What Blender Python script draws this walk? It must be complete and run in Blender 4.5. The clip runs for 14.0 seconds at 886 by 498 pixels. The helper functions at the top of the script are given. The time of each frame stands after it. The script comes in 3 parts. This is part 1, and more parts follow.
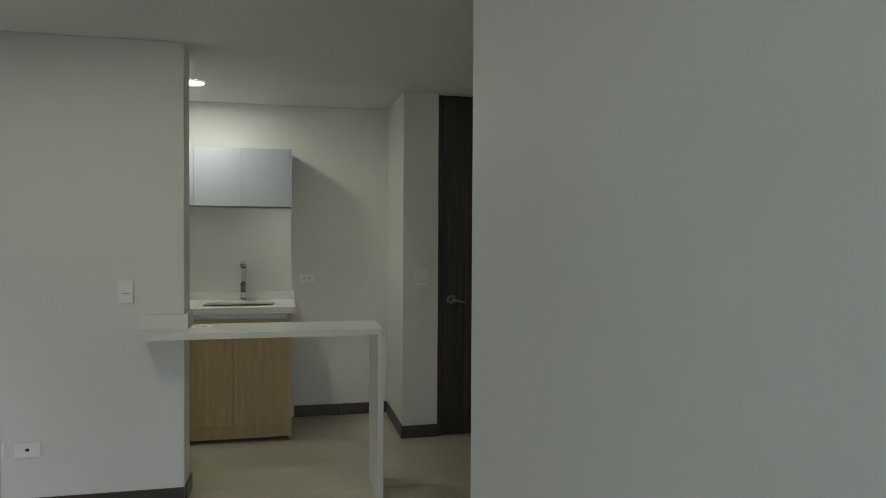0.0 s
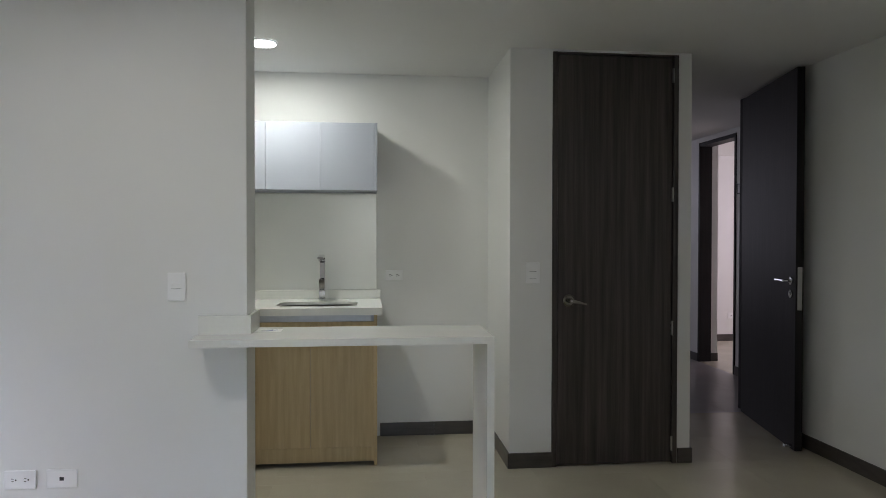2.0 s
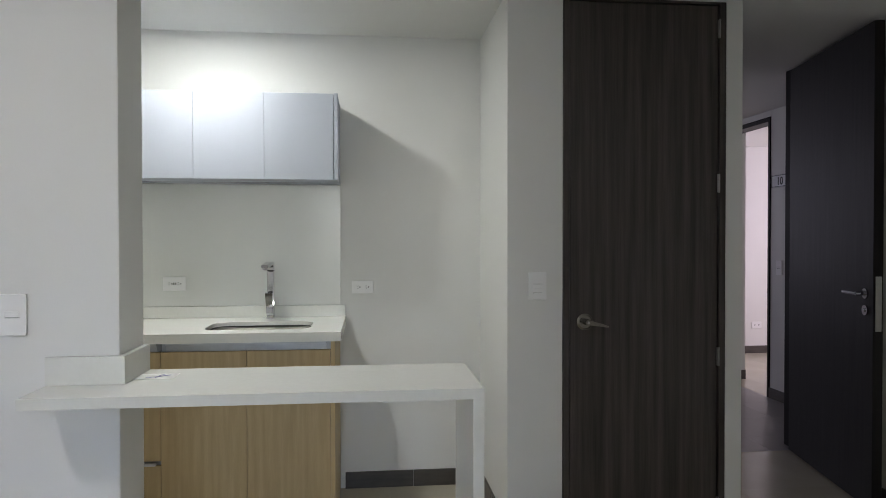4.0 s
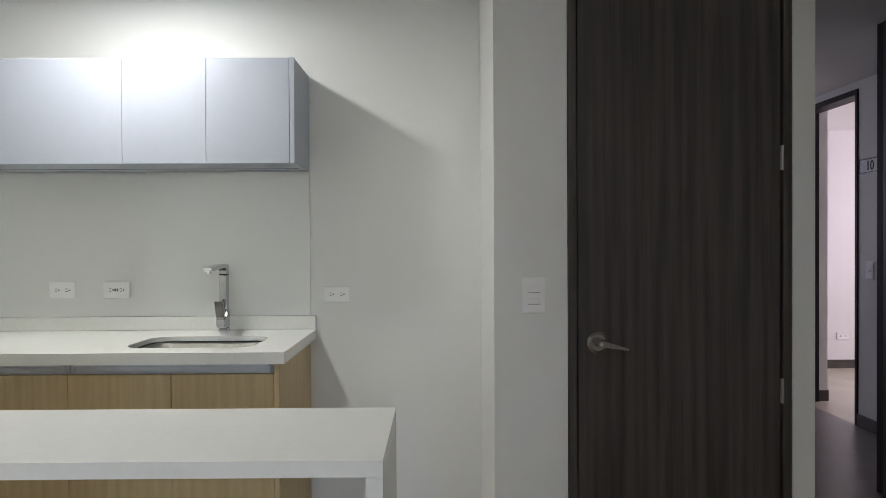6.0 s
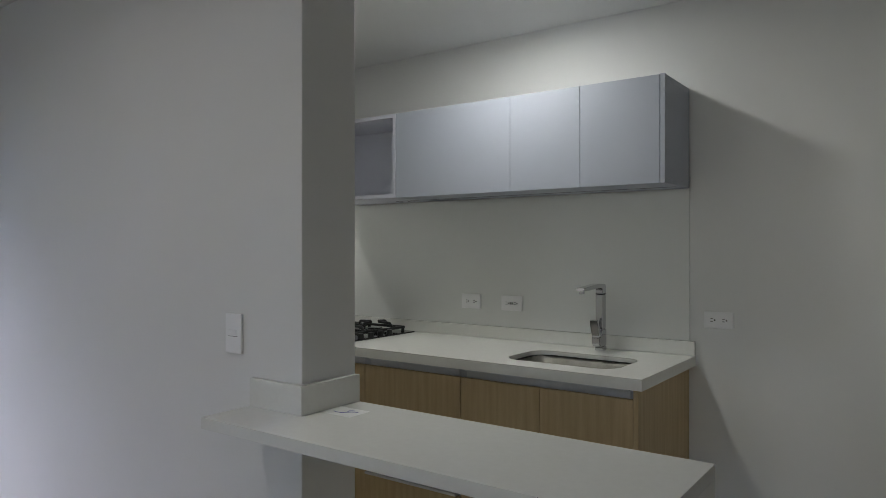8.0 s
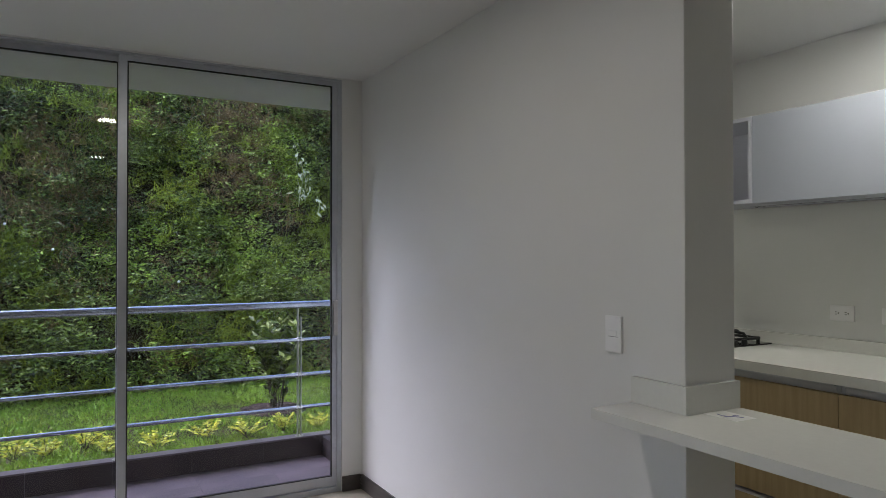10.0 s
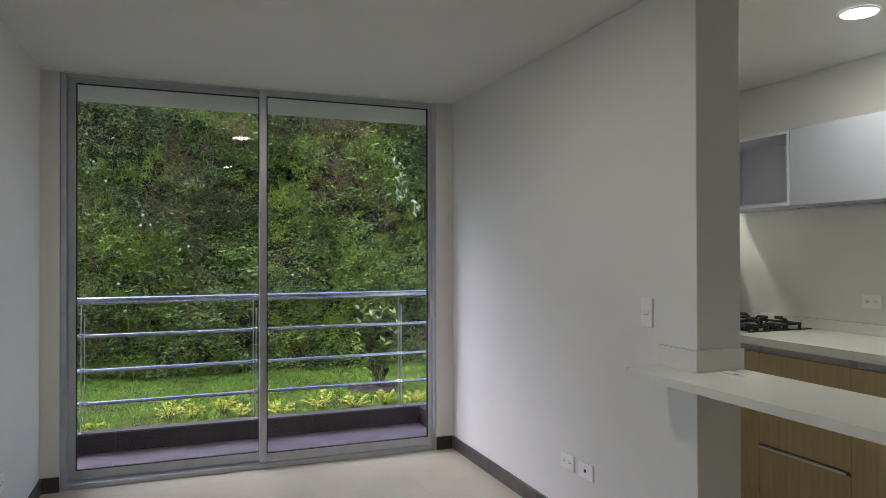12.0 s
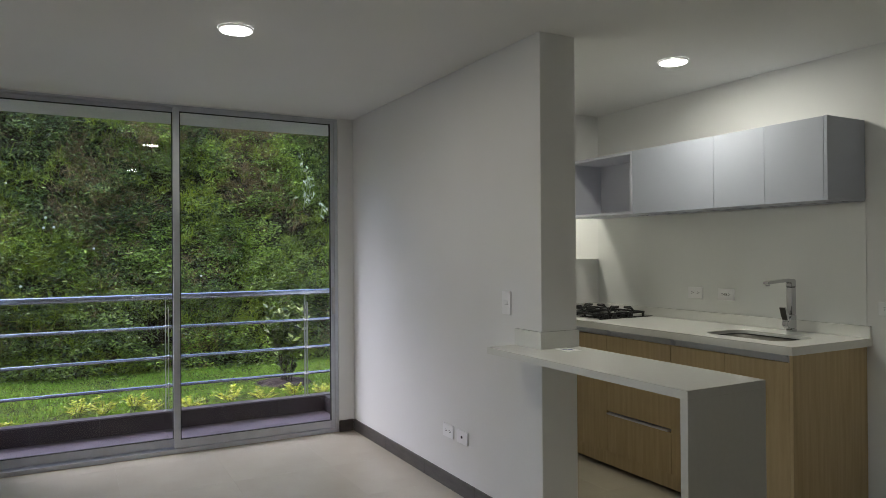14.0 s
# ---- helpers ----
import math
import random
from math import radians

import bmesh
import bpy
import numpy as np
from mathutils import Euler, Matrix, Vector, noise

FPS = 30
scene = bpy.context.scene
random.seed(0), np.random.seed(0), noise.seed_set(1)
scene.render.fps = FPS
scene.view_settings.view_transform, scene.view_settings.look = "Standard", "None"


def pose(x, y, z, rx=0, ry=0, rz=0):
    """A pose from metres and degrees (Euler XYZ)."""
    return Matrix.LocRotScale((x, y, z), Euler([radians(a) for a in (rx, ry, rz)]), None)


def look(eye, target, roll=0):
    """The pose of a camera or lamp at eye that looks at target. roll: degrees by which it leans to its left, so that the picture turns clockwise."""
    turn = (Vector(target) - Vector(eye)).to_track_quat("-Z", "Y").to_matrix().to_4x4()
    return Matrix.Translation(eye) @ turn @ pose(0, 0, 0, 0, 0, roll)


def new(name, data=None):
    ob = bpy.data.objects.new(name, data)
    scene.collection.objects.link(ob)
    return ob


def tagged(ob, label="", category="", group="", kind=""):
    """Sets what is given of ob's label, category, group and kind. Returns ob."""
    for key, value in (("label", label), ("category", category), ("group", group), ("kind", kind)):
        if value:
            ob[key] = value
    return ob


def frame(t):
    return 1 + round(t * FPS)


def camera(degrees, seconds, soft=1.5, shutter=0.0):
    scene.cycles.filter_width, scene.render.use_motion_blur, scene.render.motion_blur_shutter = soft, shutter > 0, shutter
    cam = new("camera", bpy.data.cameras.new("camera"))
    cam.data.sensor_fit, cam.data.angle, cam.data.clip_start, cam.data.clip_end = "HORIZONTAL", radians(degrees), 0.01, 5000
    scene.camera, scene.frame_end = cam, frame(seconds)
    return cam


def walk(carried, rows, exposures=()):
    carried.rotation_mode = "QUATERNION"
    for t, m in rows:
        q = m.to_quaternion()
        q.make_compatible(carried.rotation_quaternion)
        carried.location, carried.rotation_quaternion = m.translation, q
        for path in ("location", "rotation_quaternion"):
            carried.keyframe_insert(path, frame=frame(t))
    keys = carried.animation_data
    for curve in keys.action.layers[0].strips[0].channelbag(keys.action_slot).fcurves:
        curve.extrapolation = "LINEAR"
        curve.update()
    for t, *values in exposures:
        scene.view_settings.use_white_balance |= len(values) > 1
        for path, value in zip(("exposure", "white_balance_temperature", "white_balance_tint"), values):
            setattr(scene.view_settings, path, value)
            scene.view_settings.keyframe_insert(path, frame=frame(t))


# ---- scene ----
cam = camera(65.7, 14.0, soft=0.85)
PATH = [
    (0, (0.5, -3.701, 1.378), (0.949, -1.753, 1.34), 0.3),
    (0.5, (0.452, -3.52, 1.369), (0.826, -1.556, 1.327), 0.4),
    (1, (0.475, -3.329, 1.338), (0.817, -1.359, 1.301), 0.2),
    (1.5, (0.506, -3.104, 1.31), (0.78, -1.124, 1.28), 0.1),
    (2, (0.499, -2.885, 1.284), (0.713, -0.897, 1.256), 0.1),
    (2.5, (0.466, -2.667, 1.29), (0.68, -0.678, 1.262), 0.3),
    (3, (0.496, -2.442, 1.285), (0.713, -0.453, 1.262), 0.2),
    (3.5, (0.587, -2.201, 1.296), (0.807, -0.214, 1.27), 0.0),
    (6, (1.098, -1.362, 1.273), (1.112, 0.638, 1.252), -0.3),
    (6.5, (1.198, -1.197, 1.279), (1.04, 0.796, 1.264), -0.2),
    (7, (1.289, -1.153, 1.293), (0.875, 0.804, 1.286), -0.2),
    (7.5, (1.386, -1.179, 1.305), (0.544, 0.634, 1.308), -0.2),
    (8, (1.369, -1.256, 1.333), (0.198, 0.365, 1.333), -0.0),
    (8.5, (1.291, -1.315, 1.331), (-0.104, 0.118, 1.34), 0.1),
    (9, (1.264, -1.364, 1.345), (-0.296, -0.112, 1.347), 0.3),
    (11.3, (1.715, -1.69, 1.309), (-0.137, -0.936, 1.331), -0.1),
    (11.5, (1.799, -1.705, 1.332), (-0.06, -0.969, 1.342), -0.0),
    (12, (1.992, -1.763, 1.329), (0.128, -1.039, 1.341), -0.1),
    (12.5, (2.12, -1.843, 1.346), (0.26, -1.108, 1.352), -0.0),
    (13, (2.263, -1.908, 1.349), (0.442, -1.079, 1.361), -0.1),
    (13.5, (2.405, -1.9, 1.35), (0.623, -0.992, 1.36), -0.3),
    (14, (2.544, -1.896, 1.34), (0.788, -0.94, 1.35), -0.4),
]
walk(cam, [(t, look(eye, target, roll)) for t, eye, target, roll in PATH],
     exposures=[(0.0, 2.03, 6700, 5), (1.0, 2.3, 6350, 10), (2.0, 2.62, 6250, 13), (3.5, 2.9, 6150, 14.5), (6.0, 3.1, 6150, 16.5), (6.5, 2.85, 6150, 16.5), (7.0, 2.7, 6150, 16.5), (7.5, 2.42, 6150, 16.5), (8.0, 2.0, 6150, 16),
                (9.0, 1.87, 6250, 16), (11.5, 2.3, 6600, 14), (14.0, 2.22, 6600, 13)])

# ---- light ----
world = bpy.data.worlds.new("sky")
scene.world = world
world.use_nodes = True
wn = world.node_tree
sky = wn.nodes.new("ShaderNodeTexSky")
sky.sky_type, sky.sun_disc = "NISHITA", False
SUN_EL, SUN_AZ = 48.0, 214.0
sky.sun_elevation, sky.sun_rotation = radians(SUN_EL), radians(SUN_AZ)
wn.links.new(sky.outputs[0], wn.nodes["Background"].inputs[0])
wn.nodes["Background"].inputs[1].default_value = 0.15
sun = new("sun", bpy.data.lights.new("sun", "SUN"))
sun.data.energy, sun.data.angle, sun.data.color = 1.15, radians(60), (0.87, 0.87, 1.0)
az, el = radians(SUN_AZ), radians(SUN_EL)
sun.matrix_world = look((0, 0, 10), (-math.sin(az) * math.cos(el), -math.cos(az) * math.cos(el), 10 - math.sin(el)))

CEIL = 2.352
WARM, COOL = (1.0, 0.955, 0.83), (0.985, 1.0, 0.86)
LAMPS = [(-0.602, -1.235, 1.2, WARM, "ceiling of the living area"), (1.51, -1.22, 0.2, WARM, "ceiling of the dining corner"),
         (-0.075, 0.935, 1.6, COOL, "kitchen ceiling"), (-1.86, 1.15, 1.8, COOL, "laundry ceiling")]
for lx, ly, watts, tone, _ in LAMPS:
    a = new("lamp_light", bpy.data.lights.new("lamp_light", "AREA"))
    a.data.shape, a.data.size, a.data.energy, a.data.color = "DISK", 0.13, watts, tone
    a.matrix_world = look((lx, ly, CEIL - 0.0135), (lx, ly + 0.0001, 0))
far = new("neighbour_light", bpy.data.lights.new("neighbour_light", "AREA"))
far.data.shape, far.data.size, far.data.size_y, far.data.energy, far.data.color = "RECTANGLE", 1.6, 1.6, 6.0, (1.0, 0.86, 0.93)
far.matrix_world = look((6.9, 4.3, 1.5), (4.6, 5.0, 1.0))

# Unseen fill lamp added to brighten the corridor; the north wall has no window.
cor = new("corridor_fill_light", bpy.data.lights.new("corridor_fill_light", "AREA"))
cor.data.shape, cor.data.size, cor.data.size_y, cor.data.energy, cor.data.color = "RECTANGLE", 1.2, 1.4, 3.0, (0.9, 0.87, 1.0)
cor.matrix_world = look((2.6, 7.09, 1.5), (3.0, 4.0, 1.3))
# Unseen area lamp added for the daylight that reaches the hall from behind.
hall = new("hall_daylight_fill", bpy.data.lights.new("hall_daylight_fill", "AREA"))
hall.data.shape, hall.data.size, hall.data.size_y, hall.data.energy, hall.data.color = "RECTANGLE", 0.6, 1.2, 1.4, (0.86, 0.98, 1.0)
hall.matrix_world = look((0.465, -5.32, 1.5), (0.465, 0.0, 1.2))


# ---- materials ----
def mat(name, c1, c2=None, rough=0.5, metal=0.0, scale=6.0, detail=4.0, bump=0.0, bscale=80.0, stretch=(1, 1, 1),
        spec=0.5, fine=0.0, rvar=0.0, obj_random=0.0, island=0.0, coat=0.0):
    m = bpy.data.materials.new(name)
    m.use_nodes = True
    nt = m.node_tree
    p = nt.nodes["Principled BSDF"]
    p.inputs["Roughness"].default_value, p.inputs["Metallic"].default_value = rough, metal
    p.inputs["Specular IOR Level"].default_value, p.inputs["Coat Weight"].default_value = spec, coat
    tc, mp = nt.nodes.new("ShaderNodeTexCoord"), nt.nodes.new("ShaderNodeMapping")
    mp.inputs["Scale"].default_value = stretch
    nt.links.new(tc.outputs["Object"], mp.inputs["Vector"])
    n = nt.nodes.new("ShaderNodeTexNoise")
    n.inputs["Scale"].default_value, n.inputs["Detail"].default_value = scale, detail
    nt.links.new(mp.outputs[0], n.inputs["Vector"])
    r = nt.nodes.new("ShaderNodeValToRGB")
    r.color_ramp.elements[0].position, r.color_ramp.elements[1].position = 0.3, 0.7
    r.color_ramp.elements[0].color, r.color_ramp.elements[1].color = (*c1, 1), (*(c2 or c1), 1)
    nt.links.new(n.outputs["Fac"], r.inputs["Fac"])
    colour = r.outputs["Color"]
    b = nt.nodes.new("ShaderNodeTexNoise")
    b.inputs["Scale"].default_value, b.inputs["Detail"].default_value = bscale, 5.0
    nt.links.new(mp.outputs[0], b.inputs["Vector"])

    def scaled(col, source, low, high):
        mr, mul = nt.nodes.new("ShaderNodeMapRange"), nt.nodes.new("ShaderNodeVectorMath")
        mr.inputs["To Min"].default_value, mr.inputs["To Max"].default_value = low, high
        nt.links.new(source, mr.inputs["Value"])
        mul.operation = "MULTIPLY"
        nt.links.new(col, mul.inputs[0])
        nt.links.new(mr.outputs[0], mul.inputs[1])
        return mul.outputs[0]

    if fine:
        colour = scaled(colour, b.outputs["Fac"], 1 - fine, 1 + fine)
    if obj_random:
        colour = scaled(colour, nt.nodes.new("ShaderNodeObjectInfo").outputs["Random"], 1 - obj_random, 1 + obj_random)
    if island:
        colour = scaled(colour, nt.nodes.new("ShaderNodeNewGeometry").outputs["Random Per Island"], 1 - island, 1 + island)
    nt.links.new(colour, p.inputs["Base Color"])
    if rvar:
        mr = nt.nodes.new("ShaderNodeMapRange")
        mr.inputs["To Min"].default_value, mr.inputs["To Max"].default_value = rough - rvar, rough + rvar
        nt.links.new(n.outputs["Fac"], mr.inputs["Value"])
        nt.links.new(mr.outputs[0], p.inputs["Roughness"])
    if bump:
        bp = nt.nodes.new("ShaderNodeBump")
        bp.inputs["Strength"].default_value, bp.inputs["Distance"].default_value = bump, 0.002
        nt.links.new(b.outputs["Fac"], bp.inputs["Height"])
        nt.links.new(bp.outputs[0], p.inputs["Normal"])
    return m


PAINT = mat("wall_paint", (0.74, 0.74, 0.72), (0.78, 0.78, 0.765), 0.55, scale=1.3, bump=0.08, bscale=260, fine=0.012, rvar=0.06)
CEILPAINT = mat("ceiling_paint", (0.74, 0.74, 0.72), (0.77, 0.77, 0.75), 0.8, scale=1.1, bump=0.2, bscale=160, fine=0.012)
TILE = mat("beige_porcelain", (0.435, 0.396, 0.318), (0.48, 0.438, 0.352), 0.24, scale=3.0, bscale=60, fine=0.03, rvar=0.05, obj_random=0.015)
GROUT = mat("grout", (0.38, 0.345, 0.275), (0.42, 0.38, 0.305), 0.9, scale=20, bump=0.3)
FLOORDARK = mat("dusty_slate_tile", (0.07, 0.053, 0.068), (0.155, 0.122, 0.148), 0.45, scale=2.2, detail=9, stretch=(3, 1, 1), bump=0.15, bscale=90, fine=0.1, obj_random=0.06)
# Curb slate lightened: the sky's reflection on its top is put into the colour.
CURBTOP = mat("curb_slate_sky_sheen", (0.085, 0.072, 0.084), (0.12, 0.104, 0.118), 0.3, scale=4.0, bump=0.15, bscale=90, fine=0.1, obj_random=0.08)
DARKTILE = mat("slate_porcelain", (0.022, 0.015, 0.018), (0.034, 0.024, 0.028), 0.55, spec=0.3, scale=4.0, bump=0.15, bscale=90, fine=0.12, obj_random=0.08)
BASE = mat("dark_baseboard_tile", (0.05, 0.043, 0.039), (0.078, 0.068, 0.061), 0.4, scale=9.0, stretch=(1, 1, 4), bump=0.1, fine=0.08)
CORR = mat("corridor_tile", (0.13, 0.115, 0.115), (0.17, 0.15, 0.15), 0.35, scale=3.0, bump=0.08, fine=0.06, obj_random=0.04)
QUARTZ = mat("white_quartz", (0.75, 0.75, 0.71), (0.775, 0.775, 0.735), 0.2, scale=60, detail=8, fine=0.008, bscale=400)
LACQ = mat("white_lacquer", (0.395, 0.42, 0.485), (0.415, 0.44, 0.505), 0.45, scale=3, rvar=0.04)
INSIDE = mat("cabinet_inside", (0.6, 0.61, 0.68), (0.63, 0.64, 0.71), 0.5, scale=4)
SPLASH = mat("backsplash_panel", (0.76, 0.77, 0.745), (0.78, 0.79, 0.765), 0.2, scale=2, rvar=0.03)
OAK = mat("light_oak_laminate", (0.425, 0.315, 0.165), (0.525, 0.4, 0.225), 0.5, scale=5, detail=8, stretch=(9, 9, 0.55), bump=0.15, bscale=50, fine=0.09)
WENGE = mat("dark_wenge_laminate", (0.027, 0.0222, 0.021), (0.078, 0.064, 0.0595), 0.42, scale=6, detail=14, stretch=(7, 7, 0.2), bump=0.25, bscale=42, fine=0.38)
BLACKDOOR = mat("black_door_laminate", (0.011, 0.010, 0.011), (0.02, 0.018, 0.019), 0.55, spec=0.25, scale=5, detail=6, stretch=(9, 9, 0.4), fine=0.12, bump=0.1)
ALU = mat("anodised_aluminium", (0.47, 0.49, 0.53), (0.54, 0.56, 0.6), 0.38, 0.6, scale=12, fine=0.04, rvar=0.05)
RAILM = mat("painted_steel_rail", (0.42, 0.46, 0.53), (0.52, 0.56, 0.63), 0.2, 0.88, scale=14, fine=0.05, rvar=0.05)
CHROME = mat("chrome", (0.54, 0.54, 0.56), (0.6, 0.6, 0.62), 0.08, 1.0, scale=10, rvar=0.03)
GRIP = mat("satin_grip_profile", (0.6, 0.6, 0.63), (0.68, 0.68, 0.71), 0.35, 0.1, scale=12)
SATIN = mat("satin_chrome", (0.25, 0.235, 0.215), (0.31, 0.295, 0.27), 0.2, 1.0, scale=30, fine=0.05, rvar=0.05)
STEEL = mat("brushed_steel", (0.45, 0.44, 0.43), (0.52, 0.51, 0.5), 0.34, 1.0, scale=30, fine=0.08, rvar=0.08)
BOWL = mat("satin_steel_bowl", (0.15, 0.143, 0.12), (0.2, 0.19, 0.16), 0.45, 0.35, scale=20, stretch=(1, 8, 1), fine=0.08, rvar=0.05)
GASKET = mat("black_gasket", (0.012, 0.012, 0.013), (0.02, 0.02, 0.02), 0.7, scale=20)
PLASTIC = mat("white_plastic", (0.84, 0.84, 0.84), (0.87, 0.87, 0.87), 0.3, scale=8)
SLOT = mat("dark_slot", (0.02, 0.02, 0.02), (0.03, 0.03, 0.03), 0.6)
HOBGLASS = mat("black_glass", (0.008, 0.008, 0.009), (0.012, 0.012, 0.013), 0.07, scale=5)
IRON = mat("cast_iron", (0.01, 0.01, 0.01), (0.018, 0.018, 0.018), 0.33, scale=30, bump=0.3, bscale=200)
CONCRETE = mat("painted_soffit", (0.5, 0.49, 0.49), (0.56, 0.55, 0.55), 0.8, scale=3, bump=0.4, bscale=60, fine=0.05)
SOIL = mat("soil", (0.022, 0.014, 0.006), (0.06, 0.04, 0.02), 0.95, scale=7, detail=8, bump=0.9, bscale=30, fine=0.3)
LEAF = mat("leaf_green", (0.1, 0.185, 0.015), (0.35, 0.47, 0.055), 0.5, scale=1.6, island=0.85)
LEAF2 = mat("leaf_deep_green", (0.045, 0.08, 0.01), (0.18, 0.245, 0.04), 0.42, scale=1.2, island=0.85)
BLADE = mat("grass_blade", (0.14, 0.22, 0.018), (0.42, 0.48, 0.055), 0.55, scale=1.6, island=0.6)
LAWNB = mat("lawn_blade", (0.16, 0.32, 0.02), (0.32, 0.5, 0.05), 0.5, scale=1.0, island=0.4)
DRY = mat("dry_stalk", (0.17, 0.1, 0.045), (0.42, 0.29, 0.14), 0.7, scale=1.5, island=0.5)
# On the bank this paints sky highlights on leaves; elsewhere plain pale leaves.
LEAF3 = mat("leaf_highlight_and_pale", (0.34, 0.42, 0.09), (0.52, 0.58, 0.18), 0.4, scale=1.2, island=0.4)
YELLOW = mat("yellow_leaf", (0.46, 0.48, 0.03), (0.66, 0.64, 0.055), 0.5, scale=6, island=0.3)
PALE = mat("pale_leaf", (0.4, 0.42, 0.25), (0.54, 0.56, 0.36), 0.5, scale=6, island=0.3)
MULCH = mat("reddish_mulch", (0.022, 0.014, 0.011), (0.065, 0.043, 0.034), 0.95, scale=14, detail=8, bump=0.9, bscale=60, fine=0.3)
BARK = mat("bark", (0.05, 0.04, 0.03), (0.1, 0.08, 0.06), 0.9, scale=30, bump=0.5)
PAPER = mat("paper", (0.74, 0.74, 0.72), (0.76, 0.76, 0.74), 0.3)
INK = mat("blue_ink", (0.2, 0.2, 0.4), (0.24, 0.24, 0.45), 0.6)
PLATE = mat("plate_metal", (0.3, 0.3, 0.31), (0.35, 0.35, 0.36), 0.4, 0.4)
GLOW = bpy.data.materials.new("lamp_diffuser")
GLOW.use_nodes = True
gp = GLOW.node_tree.nodes["Principled BSDF"]
gp.inputs["Emission Color"].default_value, gp.inputs["Emission Strength"].default_value = (1.0, 1.0, 0.97, 1), 6.0
GLASS = bpy.data.materials.new("window_glass")
GLASS.use_nodes = True
gg = GLASS.node_tree.nodes["Principled BSDF"]
gg.inputs["Transmission Weight"].default_value, gg.inputs["Roughness"].default_value = 1.0, 0.0
gg.inputs["IOR"].default_value, gg.inputs["Base Color"].default_value = 1.36, (0.98, 0.99, 0.985, 1)


# ---- builders ----
def part(name, bm, material, parent=None, label="", at=None, kind="", smooth=False):
    me = bpy.data.meshes.new(name)
    bmesh.ops.recalc_face_normals(bm, faces=bm.faces)
    bm.to_mesh(me)
    bm.free()
    for m in (material if isinstance(material, (list, tuple)) else [material]):
        me.materials.append(m)
    if smooth:
        me.shade_smooth()
    ob = new(name, me)
    if parent:
        ob.parent = parent
    if at:
        ob.location = at
    return tagged(ob, label, "", "", kind)


def box(bm, lo, hi, bevel=0.0, seg=2):
    vs = [bm.verts.new((x, y, z)) for x in (lo[0], hi[0]) for y in (lo[1], hi[1]) for z in (lo[2], hi[2])]
    fs = [bm.faces.new([vs[i] for i in q]) for q in ((0, 1, 3, 2), (4, 6, 7, 5), (0, 4, 5, 1), (2, 3, 7, 6), (0, 2, 6, 4), (1, 5, 7, 3))]
    if bevel:
        es = list({e for f in fs for e in f.edges})
        bmesh.ops.bevel(bm, geom=es, offset=bevel, segments=seg, affect="EDGES", profile=0.6)
    return bm


def bbox(lo, hi, bevel=0.0, seg=2):
    return box(bmesh.new(), lo, hi, bevel, seg)


def rod(bm, a, b, r, n=16, r2=None):
    a, b = Vector(a), Vector(b)
    q = (b - a).to_track_quat("Z", "Y").to_matrix().to_4x4()
    bmesh.ops.create_cone(bm, cap_ends=True, segments=n, radius1=r, radius2=r if r2 is None else r2, depth=(b - a).length,
                          matrix=Matrix.Translation((a + b) / 2) @ q)
    return bm


def prism(bm, outline, z0, z1, axis="z"):
    """A closed outline of (u, v) drawn out between two heights along an axis."""
    def at(u, v, w):
        return {"z": (u, v, w), "y": (u, w, v), "x": (w, u, v)}[axis]
    lo = [bm.verts.new(at(u, v, z0)) for u, v in outline]
    hi = [bm.verts.new(at(u, v, z1)) for u, v in outline]
    n = len(outline)
    bm.faces.new(lo[::-1]), bm.faces.new(hi)
    for i in range(n):
        bm.faces.new((lo[i], lo[(i + 1) % n], hi[(i + 1) % n], hi[i]))
    return bm


def rounded(x0, y0, x1, y1, r, n=6):
    pts = []
    for cx, cy, a0 in ((x1 - r, y1 - r, 0), (x0 + r, y1 - r, 90), (x0 + r, y0 + r, 180), (x1 - r, y0 + r, 270)):
        for i in range(n + 1):
            a = radians(a0 + 90 * i / n)
            pts.append((cx + r * math.cos(a), cy + r * math.sin(a)))
    return pts


def thing(name, at, label, category, group=""):
    ob = new(name)
    ob.location, ob.empty_display_size = at, 0.1
    return tagged(ob, label, category, group)


def structure(name, lo, hi, material=PAINT, bevel=0.0):
    o = Vector(((lo[0] + hi[0]) / 2, (lo[1] + hi[1]) / 2, lo[2]))
    return part(name, bbox(Vector(lo) - o, Vector(hi) - o, bevel), material, at=o, kind="structure")


# ---- walls, floor, ceiling ----
H = CEIL
XW = -2.36                                   # inner face of the window wall
YS = -2.47                                   # living room's south wall
structure("wall_partition", (-2.48, 0.0, 0), (0.0, 0.205, H), bevel=0.004)
structure("wall_west_south_stub", (-2.5, YS, 0), (XW, -2.372, H))
structure("wall_west_north_stub", (-2.48, -0.123, 0), (XW, -0.001, H))
structure("wall_west_lintel", (-2.48, -2.372, 2.347), (XW, -0.123, H))
structure("wall_south", (-2.5, YS - 0.13, 0), (0.055, YS, H), bevel=0.004)
structure("wall_hall_west", (-0.06, -5.2, 0), (0.055, YS - 0.131, H))
he = prism(bmesh.new(), [(0.839, -5.2), (0.98, -5.2), (0.98, YS - 0.13), (3.36, YS - 0.13), (3.36, YS), (0.839, YS)], 0, H)
part("wall_hall_east", he, PAINT, kind="structure")
# Unseen end wall; its opening is added to hold the daylight lamp.
hw = bmesh.new()
box(hw, (-0.06, -5.33, 0), (0.16, -5.201, H)), box(hw, (0.77, -5.33, 0), (0.98, -5.201, H)), box(hw, (0.16, -5.33, 0), (0.77, -5.201, 0.88)), box(hw, (0.16, -5.33, 2.12), (0.77, -5.201, H))
part("wall_hall_end", hw, PAINT, kind="structure")
structure("wall_east", (3.178, YS + 0.001, 0), (3.36, 1.3, H))
